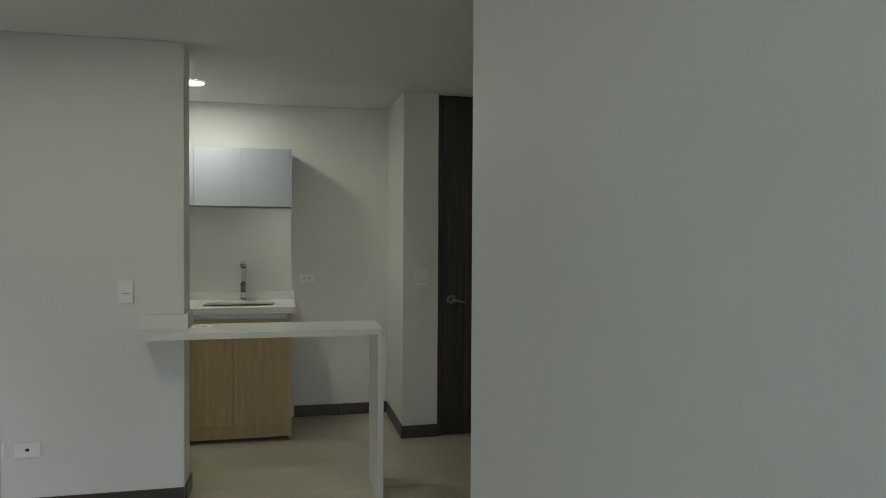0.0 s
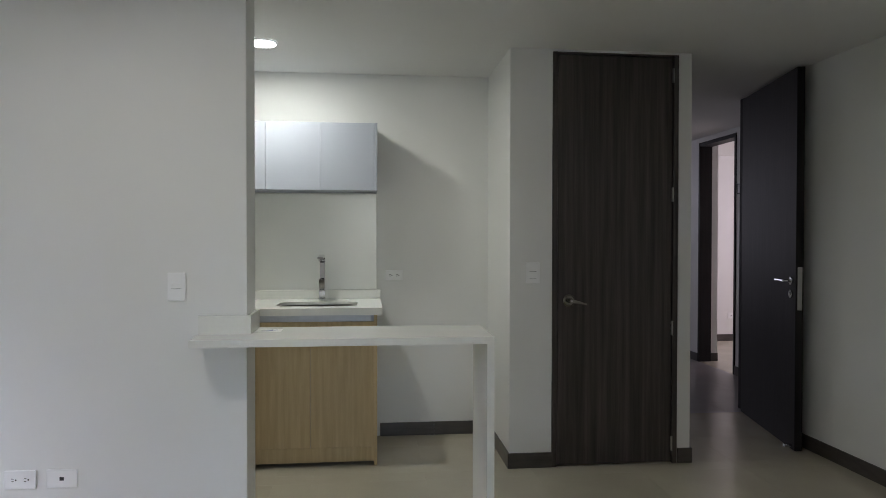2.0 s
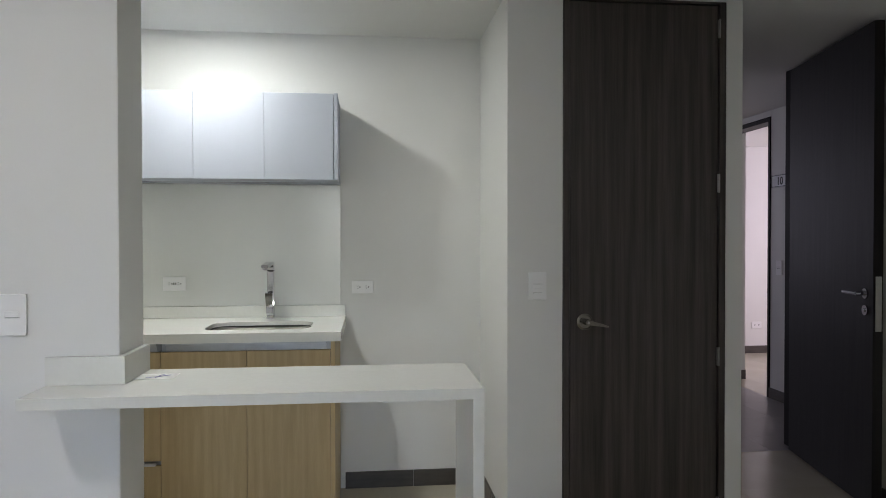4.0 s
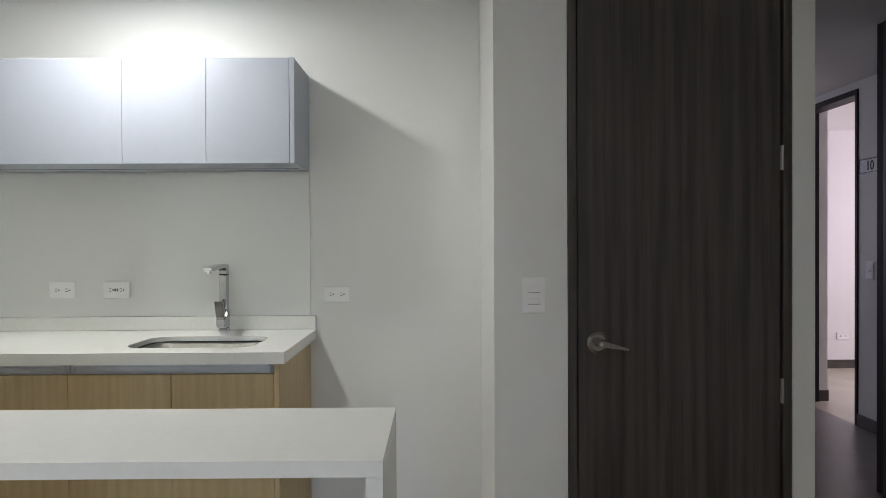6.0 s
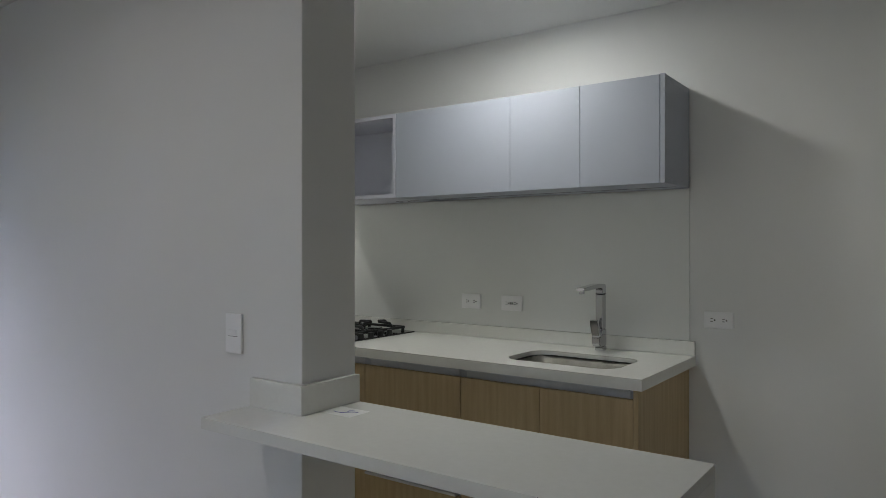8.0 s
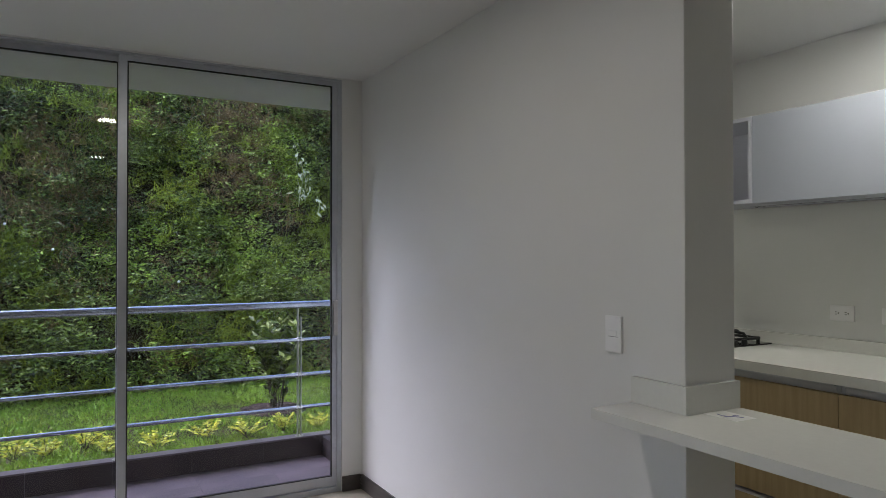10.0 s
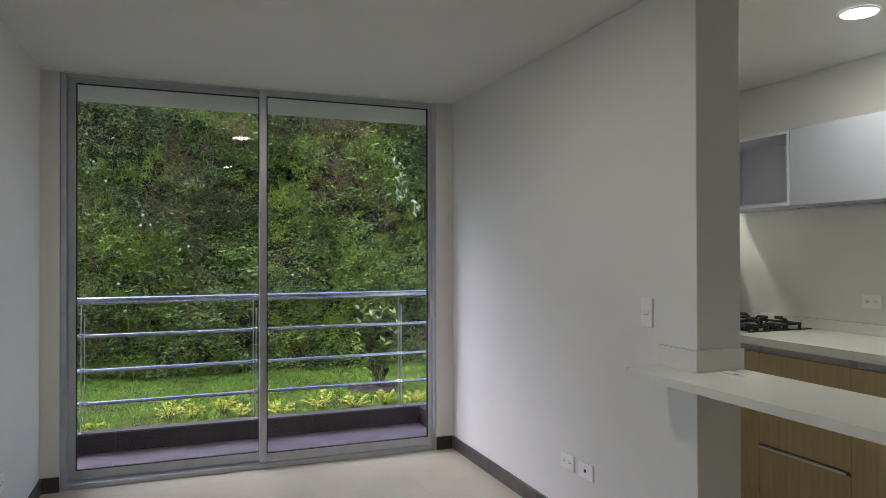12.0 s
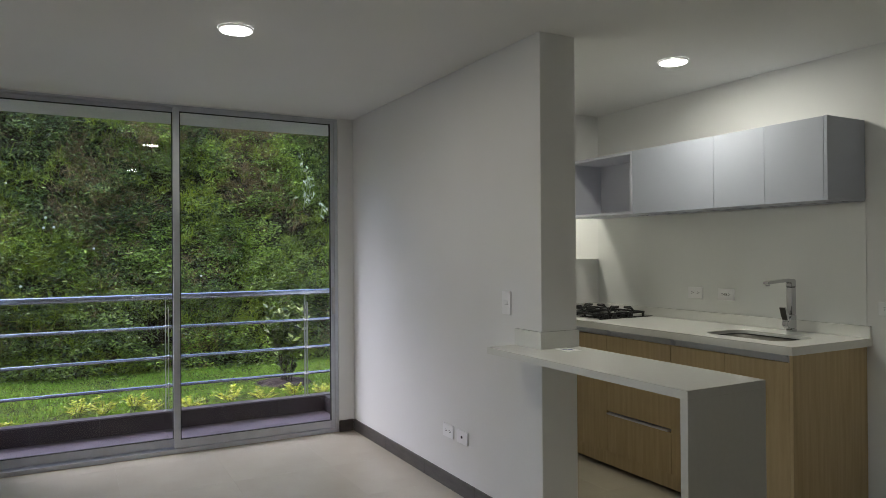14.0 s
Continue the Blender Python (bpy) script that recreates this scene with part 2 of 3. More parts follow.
structure("wall_east_niche", (3.32, 1.301, 0), (3.36, 1.949, H))
structure("wall_kitchen_north", (-2.6, 1.6, 0), (1.2805, 1.74, H))
structure("wall_laundry_west", (-2.6, 0.206, 0), (-2.48, 1.599, H))
wk = bmesh.new()
box(wk, (-1.53, 0.206, 0), (-1.427, 1.05, H)), box(wk, (-1.53, 1.05, 0), (-1.427, 1.599, 1.284)), box(wk, (-1.53, 1.05, 2.0), (-1.427, 1.599, H))
part("wall_kitchen_west", wk, PAINT, kind="structure")
cs = prism(bmesh.new(), [(1.281, 0.887), (1.522, 0.887), (1.522, 0.99), (1.38, 0.99), (1.38, 1.599), (1.281, 1.599)], 0, H)
part("wall_closet_side", cs, PAINT, kind="structure")
structure("wall_closet_front_end", (2.262, 0.887, 0), (2.34, 1.95, H), bevel=0.004)
structure("wall_closet_lintel", (1.522, 0.887, 2.3385), (2.2615, 0.99, H))
structure("wall_closet_back", (1.281, 1.6, 0), (2.2615, 1.95, H))
structure("wall_entry_west", (1.28, 1.951, 0), (2.34, 2.07, H))
structure("wall_entry_east", (3.32, 1.951, 0), (7.2, 2.07, H))
structure("wall_corridor_west", (1.16, 1.951, 0), (1.279, 7.1, H))
structure("wall_corridor_north", (1.16, 7.101, 0), (4.08, 7.2, H))
structure("wall_corridor_east", (3.96, 2.071, 0), (4.08, 3.29, H), bevel=0.003)
structure("wall_corridor_east_far", (3.96, 4.03, 0), (4.08, 7.1, H), bevel=0.003)
structure("wall_neighbour_stub", (4.081, 4.03, 0), (4.17, 5.4, H))
structure("wall_neighbour_north", (4.081, 5.401, 0), (7.2, 5.5, H))
structure("wall_neighbour_east", (7.1, 2.071, 0), (7.2, 5.4, H))
ceil = bmesh.new()
box(ceil, (-2.6, -5.33, H), (7.2, 7.2, H + 0.18))
part("ceiling", ceil, CEILPAINT, kind="structure")
structure("floor", (-2.5, -5.33, -0.2), (3.36, 1.95, -0.0005), GROUT)
structure("floor_corridor", (1.16, 1.9505, -0.2), (7.2, 7.2, -0.004), GROUT)


def skirting(name, x0, y0, x1, y1, h=0.085):
    """A run of skirting tiles, 0.6 m long, between two corners of its footprint."""
    root = thing(name, (min(x0, x1), min(y0, y1), 0), "", "")
    root["kind"] = "structure"
    w, d = abs(x1 - x0), abs(y1 - y0)
    along = w > d
    n = max(1, math.ceil(max(w, d) / 0.6))
    for i in range(n):
        s0, s1 = max(w, d) * i / n, max(w, d) * (i + 1) / n - (0.0012 if i < n - 1 else 0)
        lo, hi = ((s0, 0, 0), (s1, d, h)) if along else ((0, s0, 0), (w, s1, h))
        part("baseboard_tile", bbox(lo, hi, 0.0015, 1), BASE, root)


T = 0.011
for run in ((XW + T, -T, -0.003, 0), (XW, -0.123, XW + T, -T), (XW, YS + T, XW + T, -2.372), (XW, YS, 0.055, YS + T),
            (0.0, -T, T, 0.216), (0.57, 1.6 - T, 1.28, 1.6), (1.281 - T, 0.887 - T, 1.281, 1.6 - T), (1.281, 0.887 - T, 1.525, 0.887),
            (2.262, 0.887 - T, 2.351, 0.887), (2.34, 0.887, 2.351, 1.95), (3.178 - T, YS, 3.178, 1.3), (0.839, YS, 3.21, YS + T),
            (3.949, 2.08, 3.96, 3.289), (3.949, 4.031, 3.96, 7.0), (4.09, 4.019, 4.17, 4.03), (4.17, 4.03, 4.181, 5.38), (4.17, 5.389, 7.1, 5.4)):
    skirting("baseboard", *run)

# ---- closet door ----
door = thing("door_closet", (1.522, 0.887, 0), "closed dark wenge laminate closet door reaching almost to the ceiling", "door")
door["kind"] = "structure"
fr = bmesh.new()
box(fr, (0.002, -0.006, 0), (0.03, 0.1, 2.338), 0.002), box(fr, (0.709, -0.006, 0), (0.737, 0.1, 2.338), 0.002), box(fr, (0.0305, -0.004, 2.3275), (0.7085, 0.1, 2.338), 0.0015)
part("door_frame", fr, WENGE, door)
part("leaf", bbox((0.034, 0.004, 0.008), (0.704, 0.044, 2.3235), 0.002), WENGE, door)
lev = part("door_handle", rod(rod(rod(bmesh.new(), (0.098, 0.004, 0.94), (0.098, -0.004, 0.94), 0.0355, 40), (0.098, -0.004, 0.94), (0.098, -0.011, 0.94), 0.0345, 40, 0.027),
                              (0.098, -0.011, 0.94), (0.098, -0.043, 0.94), 0.0125, 24, 0.0105), SATIN, door, "satin chrome door lever on a round rose")
lb = prism(bmesh.new(), [(0.086, 0.946), (0.092, 0.952), (0.104, 0.952), (0.14, 0.941), (0.186, 0.927), (0.189, 0.922), (0.186, 0.919), (0.14, 0.926), (0.11, 0.93), (0.092, 0.93), (0.086, 0.935)], -0.056, -0.043, "y")
bmesh.ops.bevel(lb, geom=lb.edges[:], offset=0.0015, segments=2, affect="EDGES")
part("lever", lb, SATIN, lev)
part("privacy_button", rod(bmesh.new(), (0.098, -0.056, 0.941), (0.098, -0.0585, 0.941), 0.006, 16), CHROME, lev)
for hz in (2.222, 1.543, 0.777, 0.113):
    part("hinge", rod(bbox((0.701, -0.003, hz - 0.04), (0.711, 0.003, hz + 0.04), 0.001), (0.7065, -0.006, hz - 0.041), (0.7065, -0.006, hz + 0.041), 0.004, 12), STEEL, door, "brushed steel hinge")

# ---- entry door, standing open along the east wall ----
ent = thing("door_entry", (3.296, 1.936, 0), "black laminate entry door standing wide open against the wall", "door")
ent["kind"] = "structure"
part("leaf", bbox((-0.045, -0.970, 0.008), (0.0, 0.0, 2.325), 0.002), BLACKDOOR, ent)
part("lock_plate", bbox((-0.035, -0.9735, 0.86), (-0.008, -0.9705, 1.12), 0.001), STEEL, ent, "brushed steel latch plate")
h1 = part("door_handle", rod(rod(bmesh.new(), (-0.045, -0.905, 1.035), (-0.053, -0.905, 1.035), 0.025, 28), (-0.053, -0.905, 1.035), (-0.095, -0.905, 1.035), 0.01), CHROME, ent)
part("lever", rod(bmesh.new(), (-0.092, -0.9055, 1.035), (-0.092, -0.78, 1.035), 0.0095), CHROME, h1)
part("lock_cylinder", rod(rod(bmesh.new(), (-0.045, -0.905, 0.955), (-0.053, -0.905, 0.955), 0.025, 28), (-0.053, -0.905, 0.955), (-0.058, -0.905, 0.955), 0.009), CHROME, ent)
part("door_stop", rod(bmesh.new(), (-0.02, -0.925, 0.03), (-0.09, -0.925, 0.03), 0.008, r2=0.012), CHROME, ent)
ent.rotation_euler = (0, 0, radians(-11.7))
frame1 = bmesh.new()
box(frame1, (2.341, 1.945, 0), (2.372, 2.075, H - 0.001), 0.002), box(frame1, (3.305, 1.951, 0), (3.319, 2.075, H - 0.001), 0.002)
part("door_frame_entry", frame1, BLACKDOOR, kind="structure")
frame2 = bmesh.new()
box(frame2, (3.952, 3.291, 0), (4.088, 3.32, 2.3), 0.002), box(frame2, (3.952, 4.0, 0), (4.088, 4.029, 2.3), 0.002), box(frame2, (3.952, 3.3205, 2.262), (4.088, 3.9995, 2.3), 0.002)
part("door_frame_neighbour", frame2, BLACKDOOR, kind="structure")
structure("wall_neighbour_lintel", (3.96, 3.2905, 2.3005), (4.08, 4.0295, H))

# ---- sliding window ----
win = thing("window_1", (-2.40, -1.2375, 0), "tall aluminium sliding window with two clear panes", "window")
win["kind"] = "structure"


def ring(bm, x0, x1, y0, y1, z0, z1, w, wb=None, wt=None):
    """A frame of four profiles round an opening that lies across x."""
    wb, wt = wb or w, wt or w
    box(bm, (x0, y0, z0), (x1, y0 + w, z1), 0.002), box(bm, (x0, y1 - w, z0), (x1, y1, z1), 0.002)
    box(bm, (x0, y0 + w, z0), (x1, y1 - w, z0 + wb), 0.002), box(bm, (x0, y0 + w, z1 - wt), (x1, y1 - w, z1), 0.002)
    return bm


W2 = 1.132
part("window_frame", ring(bmesh.new(), -0.065, 0.032, -W2, W2 - 0.018, 0.0, 2.3465, 0.026, 0.03, 0.012), ALU, win)
for nm, xa, ya, yb in (("sash", -0.005, -0.045, W2 - 0.03), ("sash", -0.05, -W2 + 0.03, 0.0)):
    s = part(nm, ring(bmesh.new(), xa, xa + 0.028, ya, yb, 0.034, 2.336, 0.042, 0.055, 0.03), ALU, win)
    part("gasket", ring(bmesh.new(), xa + 0.008, xa + 0.0295, ya + 0.041, yb - 0.041, 0.088, 2.307, 0.006), GASKET, s)
    g = part("pane", bbox((xa + 0.011, ya + 0.0415, 0.0885), (xa + 0.017, yb - 0.0415, 2.3065)), GLASS, s)
    g.visible_shadow = False
part("window_latch", bbox((0.024, W2 - 0.066, 0.885), (0.034, W2 - 0.04, 1.085), 0.003), STEEL, win, "dark recessed sash pull")

# ---- balcony ----
structure("balcony_floor", (-3.4, -4.4, -0.25), (-2.5, 0.35, -0.034), DARKTILE)
structure("balcony_soffit", (-3.47, -4.5, 2.41), (-2.605, 2.5, 2.62), CONCRETE)
structure("balcony_curb", (-3.305, -4.4, -0.6), (-3.225, 0.22, 0.1), CURBTOP)
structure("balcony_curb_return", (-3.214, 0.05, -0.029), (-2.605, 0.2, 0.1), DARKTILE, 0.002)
structure("facade_north", (-2.62, 0.205, -0.6), (-2.601, 9.0, 5.4), CONCRETE)
structure("facade_south", (-2.62, -9.0, -0.6), (-2.501, -2.48, 5.4), CONCRETE)
structure("facade_upper", (-2.62, -9.0, 2.62), (-2.3, 9.0, 5.4), CONCRETE)
structure("facade_footing", (-2.6, -2.479, -0.6), (-2.501, 0.2, -0.03), CONCRETE)
rail = thing("balcony_railing", (-3.25, -1.1, 0.1), "grey steel balcony railing with round top rail and three thin bars", "railing")
part("top_rail", rod(bmesh.new(), (0, -3.2, 0.905), (0, 1.25, 0.905), 0.025, 24), RAILM, rail, smooth=False)
for z in (0.665, 0.428, 0.205):
    part("rail_bar", rod(bmesh.new(), (0, -3.2, z), (0, 1.25, z), 0.0125, 16), RAILM, rail)
for y in (-3.49, -2.356, -1.224, -0.1):
    pb = bmesh.new()
    box(pb, (-0.017, y + 1.1 - 0.0125, 0.01), (0.017, y + 1.1 - 0.0085, 0.885), 0.001, 1), box(pb, (-0.017, y + 1.1 + 0.0085, 0.01), (0.017, y + 1.1 + 0.0125, 0.82), 0.001, 1)
    rod(pb, (0, y + 1.1, 0.0), (0, y + 1.1, 0.014), 0.03, 20)
    post = part("post", pb, STEEL, rail)
    for z in (0.665, 0.428, 0.205):
        part("clamp", rod(bmesh.new(), (0, y + 1.1 - 0.025, z), (0, y + 1.1 + 0.025, z), 0.0165, 14), CHROME, post)

# ---- kitchen base units ----
KX0, KX1, KY0, KY1 = -1.427, 0.545, 1.015, 1.6


def oak_front(parent, name, x0, x1, z0, z1):
    return part(name, bbox((x0 + 0.001, 0, z0), (x1 - 0.001, 0.018, z1), 0.0008, 1), OAK, parent)


units = [("base_cabinet", KX0 + 0.002, -0.70, "left"), ("drawer_unit", -0.70, -0.186, "drawers"), ("sink_cabinet", -0.186, 0.5265, "sink")]
for nm, a, b, what in units:
    lab = {"left": "light oak base cabinet under the white worktop", "drawers": "light oak drawer unit with recessed aluminium grips",
           "sink": "light oak two-door sink cabinet with a recessed grip channel"}[what]
    u = thing(nm, (a, KY0, 0), lab, "cabinet", "kitchen base units")
    w = b - a
    body = bmesh.new()
    box(body, (0.001, 0.02, 0.10), (0.017, 0.583, 0.858)), box(body, (w - 0.017, 0.02, 0.10), (w - 0.001, 0.583, 0.858))
    box(body, (0.0175, 0.02, 0.10), (w - 0.0175, 0.583, 0.116)), box(body, (0.0175, 0.575, 0.1165), (w - 0.0175, 0.583, 0.858))
    part("body", body, LACQ, u)
    part("plinth", bbox((0.0, 0.012, 0.022), (w, 0.026, 0.104)), OAK, u)
    gc = bmesh.new()
    box(gc, (0.018, 0.006, 0.845), (w - 0.018, 0.02, 0.857), 0.001, 1), box(gc, (0.018, 0.0205, 0.80), (w - 0.018, 0.026, 0.857))
    part("grip_channel", gc, ALU, u, "aluminium grip channel")
    if what == "drawers":
        d1 = oak_front(u, "drawer_front", 0, w, 0.356, 0.818)
        d2 = oak_front(u, "drawer_front", 0, w, 0.108, 0.336)
        part("grip_profile", bbox((0.004, -0.008, 0.3365), (w - 0.02, 0.018, 0.3465), 0.0015, 1), GRIP, d2, "aluminium grip profile")
    else:
        n = 2
        for i in range(n):
            oak_front(u, "door", w * i / n, w * (i + 1) / n, 0.108, 0.818)
part("end_panel", bbox((0.7128, 0, 0), (0.7308, 0.583, 0.858), 0.0008, 1), OAK, u)

# Thin dark line across the underside of the wall cabinets.
part("cabinet_seal", bbox((0, 0, 0), (1.435, 0.0022, 0.0012)), SLOT, at=(-0.91, 1.485, 1.5787), kind="structure")
SX0, SY0, SX1, SY1 = -0.035, 1.085, 0.43, 1.385
top = bmesh.new()
out = [(KX0 + 0.001, 0.972), (0.572, 0.972), (0.572, 1.598), (KX0 + 0.001, 1.598)]
hole = rounded(SX0, SY0, SX1, SY1, 0.075, 8)
loops = []
for pts in (out, hole):
    vs = [top.verts.new((x, y, 0.90)) for x, y in pts]
    loops.append([top.edges.new((vs[i], vs[(i + 1) % len(vs)])) for i in range(len(vs))])
bmesh.ops.triangle_fill(top, use_beauty=True, edges=loops[0] + loops[1])
ext = bmesh.ops.extrude_face_region(top, geom=top.faces[:])
bmesh.ops.translate(top, vec=(0, 0, -0.018), verts=[g for g in ext["geom"] if isinstance(g, bmesh.types.BMVert)])
wt = part("kitchen_worktop", top, QUARTZ)
wt.location = (KX0, 0.972, 0.86)
for v in wt.data.vertices:
    v.co -= wt.location
part("front_apron", bbox((0.001, 0.0, 0.0), (0.572 - KX0, 0.02, 0.022)), QUARTZ, wt)
part("side_apron", bbox((0.552 - KX0, 0.0203, 0.0), (0.572 - KX0, 0.626, 0.022)), QUARTZ, wt)
tagged(wt, "white quartz kitchen worktop with an undermounted sink cut-out", "worktop")
up = part("worktop_upstand", bbox((0, 0, 0), (0.572 - KX0 - 0.02, 0.018, 0.058), 0.0015, 1), QUARTZ, at=(KX0 + 0.019, 1.581, 0.9005))
tagged(up, "white quartz upstand behind the kitchen worktop", "upstand")
up2 = part("worktop_upstand", bbox((0, 0, 0), (0.0175, 0.6, 0.058), 0.0015, 1), QUARTZ, at=(KX0 + 0.001, 0.98, 0.9005))
tagged(up2, "white quartz upstand at the closed end of the kitchen worktop", "upstand")
part("backsplash", bbox((0, 0, 0), (0.548 - KX0 - 0.002, 0.006, 0.618), 0.001, 1), SPLASH, at=(KX0 + 0.001, 1.5935, 0.959), kind="structure")

sink = thing("kitchen_sink", (SX0, SY0, 0.70), "brushed stainless steel undermounted sink bowl", "sink")
sb = bmesh.new()
rings = []
for z, ins in ((0.1805, -0.008), (0.1795, 0.004), (0.03, 0.012), (0.008, 0.03), (0.0, 0.06)):
    rings.append([sb.verts.new((x - SX0, y - SY0, z)) for x, y in rounded(SX0 + ins, SY0 + ins, SX1 - ins, SY1 - ins, max(0.02, 0.08 - ins), 8)])
for r0, r1 in zip(rings, rings[1:]):
    for i in range(len(r0)):
        sb.faces.new((r0[i], r0[(i + 1) % len(r0)], r1[(i + 1) % len(r0)], r1[i]))
sb.faces.new(rings[-1])
part("bowl", sb, BOWL, sink, smooth=True)
# Dark ring added for the shadow line at the sealant below the slab.
lip = bmesh.new()
lo, li = [rounded(SX0 + k, SY0 + k, SX1 - k, SY1 - k, 0.075 - k, 8) for k in (-0.004, 0.006)]
lo = [lip.verts.new((x - SX0, y - SY0, 0.1812)) for x, y in lo]
li = [lip.verts.new((x - SX0, y - SY0, 0.1812)) for x, y in li]
for i in range(len(lo)):
    lip.faces.new((lo[i], lo[(i + 1) % len(lo)], li[(i + 1) % len(lo)], li[i]))
ext = bmesh.ops.extrude_face_region(lip, geom=lip.faces[:])
bmesh.ops.translate(lip, vec=(0, 0, -0.0035), verts=[g for g in ext["geom"] if isinstance(g, bmesh.types.BMVert)])
part("sealant_lip", lip, GASKET, sink, "dark strip for the sealant's shadow line under the worktop edge")
part("drain", rod(rod(bmesh.new(), (0.23, 0.15, 0.001), (0.23, 0.15, 0.006), 0.055, 32), (0.23, 0.15, 0.006), (0.23, 0.15, 0.012), 0.03, 24), CHROME, sink)

tap = thing("kitchen_tap", (0.206, 1.498, 0.9), "chrome square-bodied kitchen mixer tap with a flat spout", "tap")
part("tap_base", bbox((-0.019, -0.019, 0.0005), (0.019, 0.019, 0.022), 0.004, 2), CHROME, tap)
low = prism(bmesh.new(), [(0.02, 0.0225), (0.02, 0.095), (-0.02, 0.095), (-0.03, 0.07), (-0.052, 0.062), (-0.054, 0.036), (-0.04, 0.0225)], -0.018, 0.018, "x")
bmesh.ops.bevel(low, geom=low.edges[:], offset=0.003, segments=2, affect="EDGES")
part("valve_block", low, CHROME, tap)
part("tap_body", bbox((-0.016, -0.019, 0.0955), (0.016, 0.019, 0.24), 0.004, 2), CHROME, tap)
part("swivel_ring", bbox((-0.0155, -0.0185, 0.2405), (0.0155, 0.0185, 0.2445)), GASKET, tap)
sp = prism(bmesh.new(), [(0.019, 0.245), (0.019, 0.276), (0.012, 0.284), (-0.05, 0.288), (-0.205, 0.276), (-0.208, 0.264), (-0.19, 0.263), (-0.05, 0.272), (-0.015, 0.268), (-0.019, 0.26), (-0.019, 0.245)], -0.016, 0.016, "x")
bmesh.ops.bevel(sp, geom=sp.edges[:], offset=0.0015, segments=2, affect="EDGES")
spo = part("spout", sp, CHROME, tap)
part("aerator", rod(bmesh.new(), (0, -0.192, 0.262), (0, -0.192, 0.252), 0.011, 20), CHROME, spo)
hd = prism(bmesh.new(), [(-0.034, 0.0635), (-0.052, 0.064), (-0.062, 0.09), (-0.078, 0.134), (-0.068, 0.137), (-0.048, 0.1)], -0.017, 0.017, "x")
bmesh.ops.bevel(hd, geom=hd.edges[:], offset=0.0015, segments=2, affect="EDGES")
part("tap_handle", hd, CHROME, tap)

hob = thing("gas_hob", (-1.12, 1.31, 0.9), "black glass gas hob with cast iron pan supports", "hob")
part("glass_plate", bbox((-0.285, -0.235, 0.0005), (0.285, 0.235, 0.008), 0.002, 2), HOBGLASS, hob)
part("steel_trim", bbox((-0.288, -0.238, 0.0004), (0.288, -0.2355, 0.009)), STEEL, hob)
for cx, cy, r in ((-0.15, -0.1, 0.045), (-0.15, 0.11, 0.036), (0.12, -0.1, 0.036), (0.12, 0.11, 0.05)):
    burn = part("burner", rod(rod(bmesh.new(), (cx, cy, 0.0082), (cx, cy, 0.02), r, 28), (cx, cy, 0.02), (cx, cy, 0.028), r * 0.75, 28), IRON, hob)
for cx in (-0.15, 0.12):
    gb = bmesh.new()
    q = 0.118
    for x0, y0, x1, y1 in ((cx - q, -0.2, cx + q, -0.2), (cx - q, 0.2, cx + q, 0.2), (cx - q, -0.2, cx - q, 0.2), (cx + q, -0.2, cx + q, 0.2)):
        box(gb, (min(x0, x1) - 0.006, min(y0, y1) - 0.006, 0.022), (max(x0, x1) + 0.006, max(y0, y1) + 0.006, 0.036), 0.003, 1)
    for cy in (-0.1, 0.11):
        for dx, dy in ((1, 0), (-1, 0), (0, 1), (0, -1)):
            far_end, near = (q, 0.028) if dx else (0.1, 0.028)
            p = [(cx + dx * far_end, cy + dy * far_end, 0.034), (cx + dx * (far_end - 0.02), cy + dy * (far_end - 0.02), 0.055), (cx + dx * near, cy + dy * near, 0.058)]
            rod(gb, p[0], p[1], 0.0075, 8), rod(gb, p[1], p[2], 0.007, 8)
    for sx in (-1, 1):
        for sy in (-1, 1):
            rod(gb, (cx + sx * 0.115, sy * 0.197, 0.0085), (cx + sx * 0.115, sy * 0.197, 0.024), 0.009, 10)
    part("pan_support", gb, IRON, hob)
for i in range(4):
    part("knob", rod(bmesh.new(), (0.262, -0.15 + i * 0.07, 0.0085), (0.262, -0.15 + i * 0.07, 0.03), 0.016, 20, 0.013), IRON, hob)

# ---- wall cabinets ----
WZ0, WZ1, WY0 = 1.58, 1.985, 1.285
wall_units = [(-1.40, -0.748, "open"), (-0.748, -0.114, "doors"), (-0.114, 0.547, "doors")]
for a, b, what in wall_units:
    u = thing("wall_cabinet", (a, WY0, WZ0), "white open-fronted wall cabinet" if what == "open" else ("white lacquered wall cabinet with two plain doors" if b > 0.5 else "white lacquered wall cabinet with one wide flap door"), "cabinet", "kitchen wall cabinets")
    w, d, h = b - a, 1.5935 - WY0, WZ1 - WZ0
    yf = 0.0 if what == "open" else 0.019
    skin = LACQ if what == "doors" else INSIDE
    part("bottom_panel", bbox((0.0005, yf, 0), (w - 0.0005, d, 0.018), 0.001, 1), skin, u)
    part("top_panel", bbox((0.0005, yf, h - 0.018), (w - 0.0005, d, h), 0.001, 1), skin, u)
    part("side_panel", bbox((0.0005, yf, 0.0182), (0.0185, d, h - 0.0182)), skin, u)
    part("side_panel", bbox((w - 0.0185, yf, 0.0182), (w - 0.0005, d, h - 0.0182)), skin, u)
    part("back_panel", bbox((0.0187, d - 0.008, 0.0182), (w - 0.0187, d, h - 0.0182)), skin, u)
    if what == "doors":
        last = b > 0.5
        wd = w - (0.018 if last else 0)
        nd = 2 if last else 1
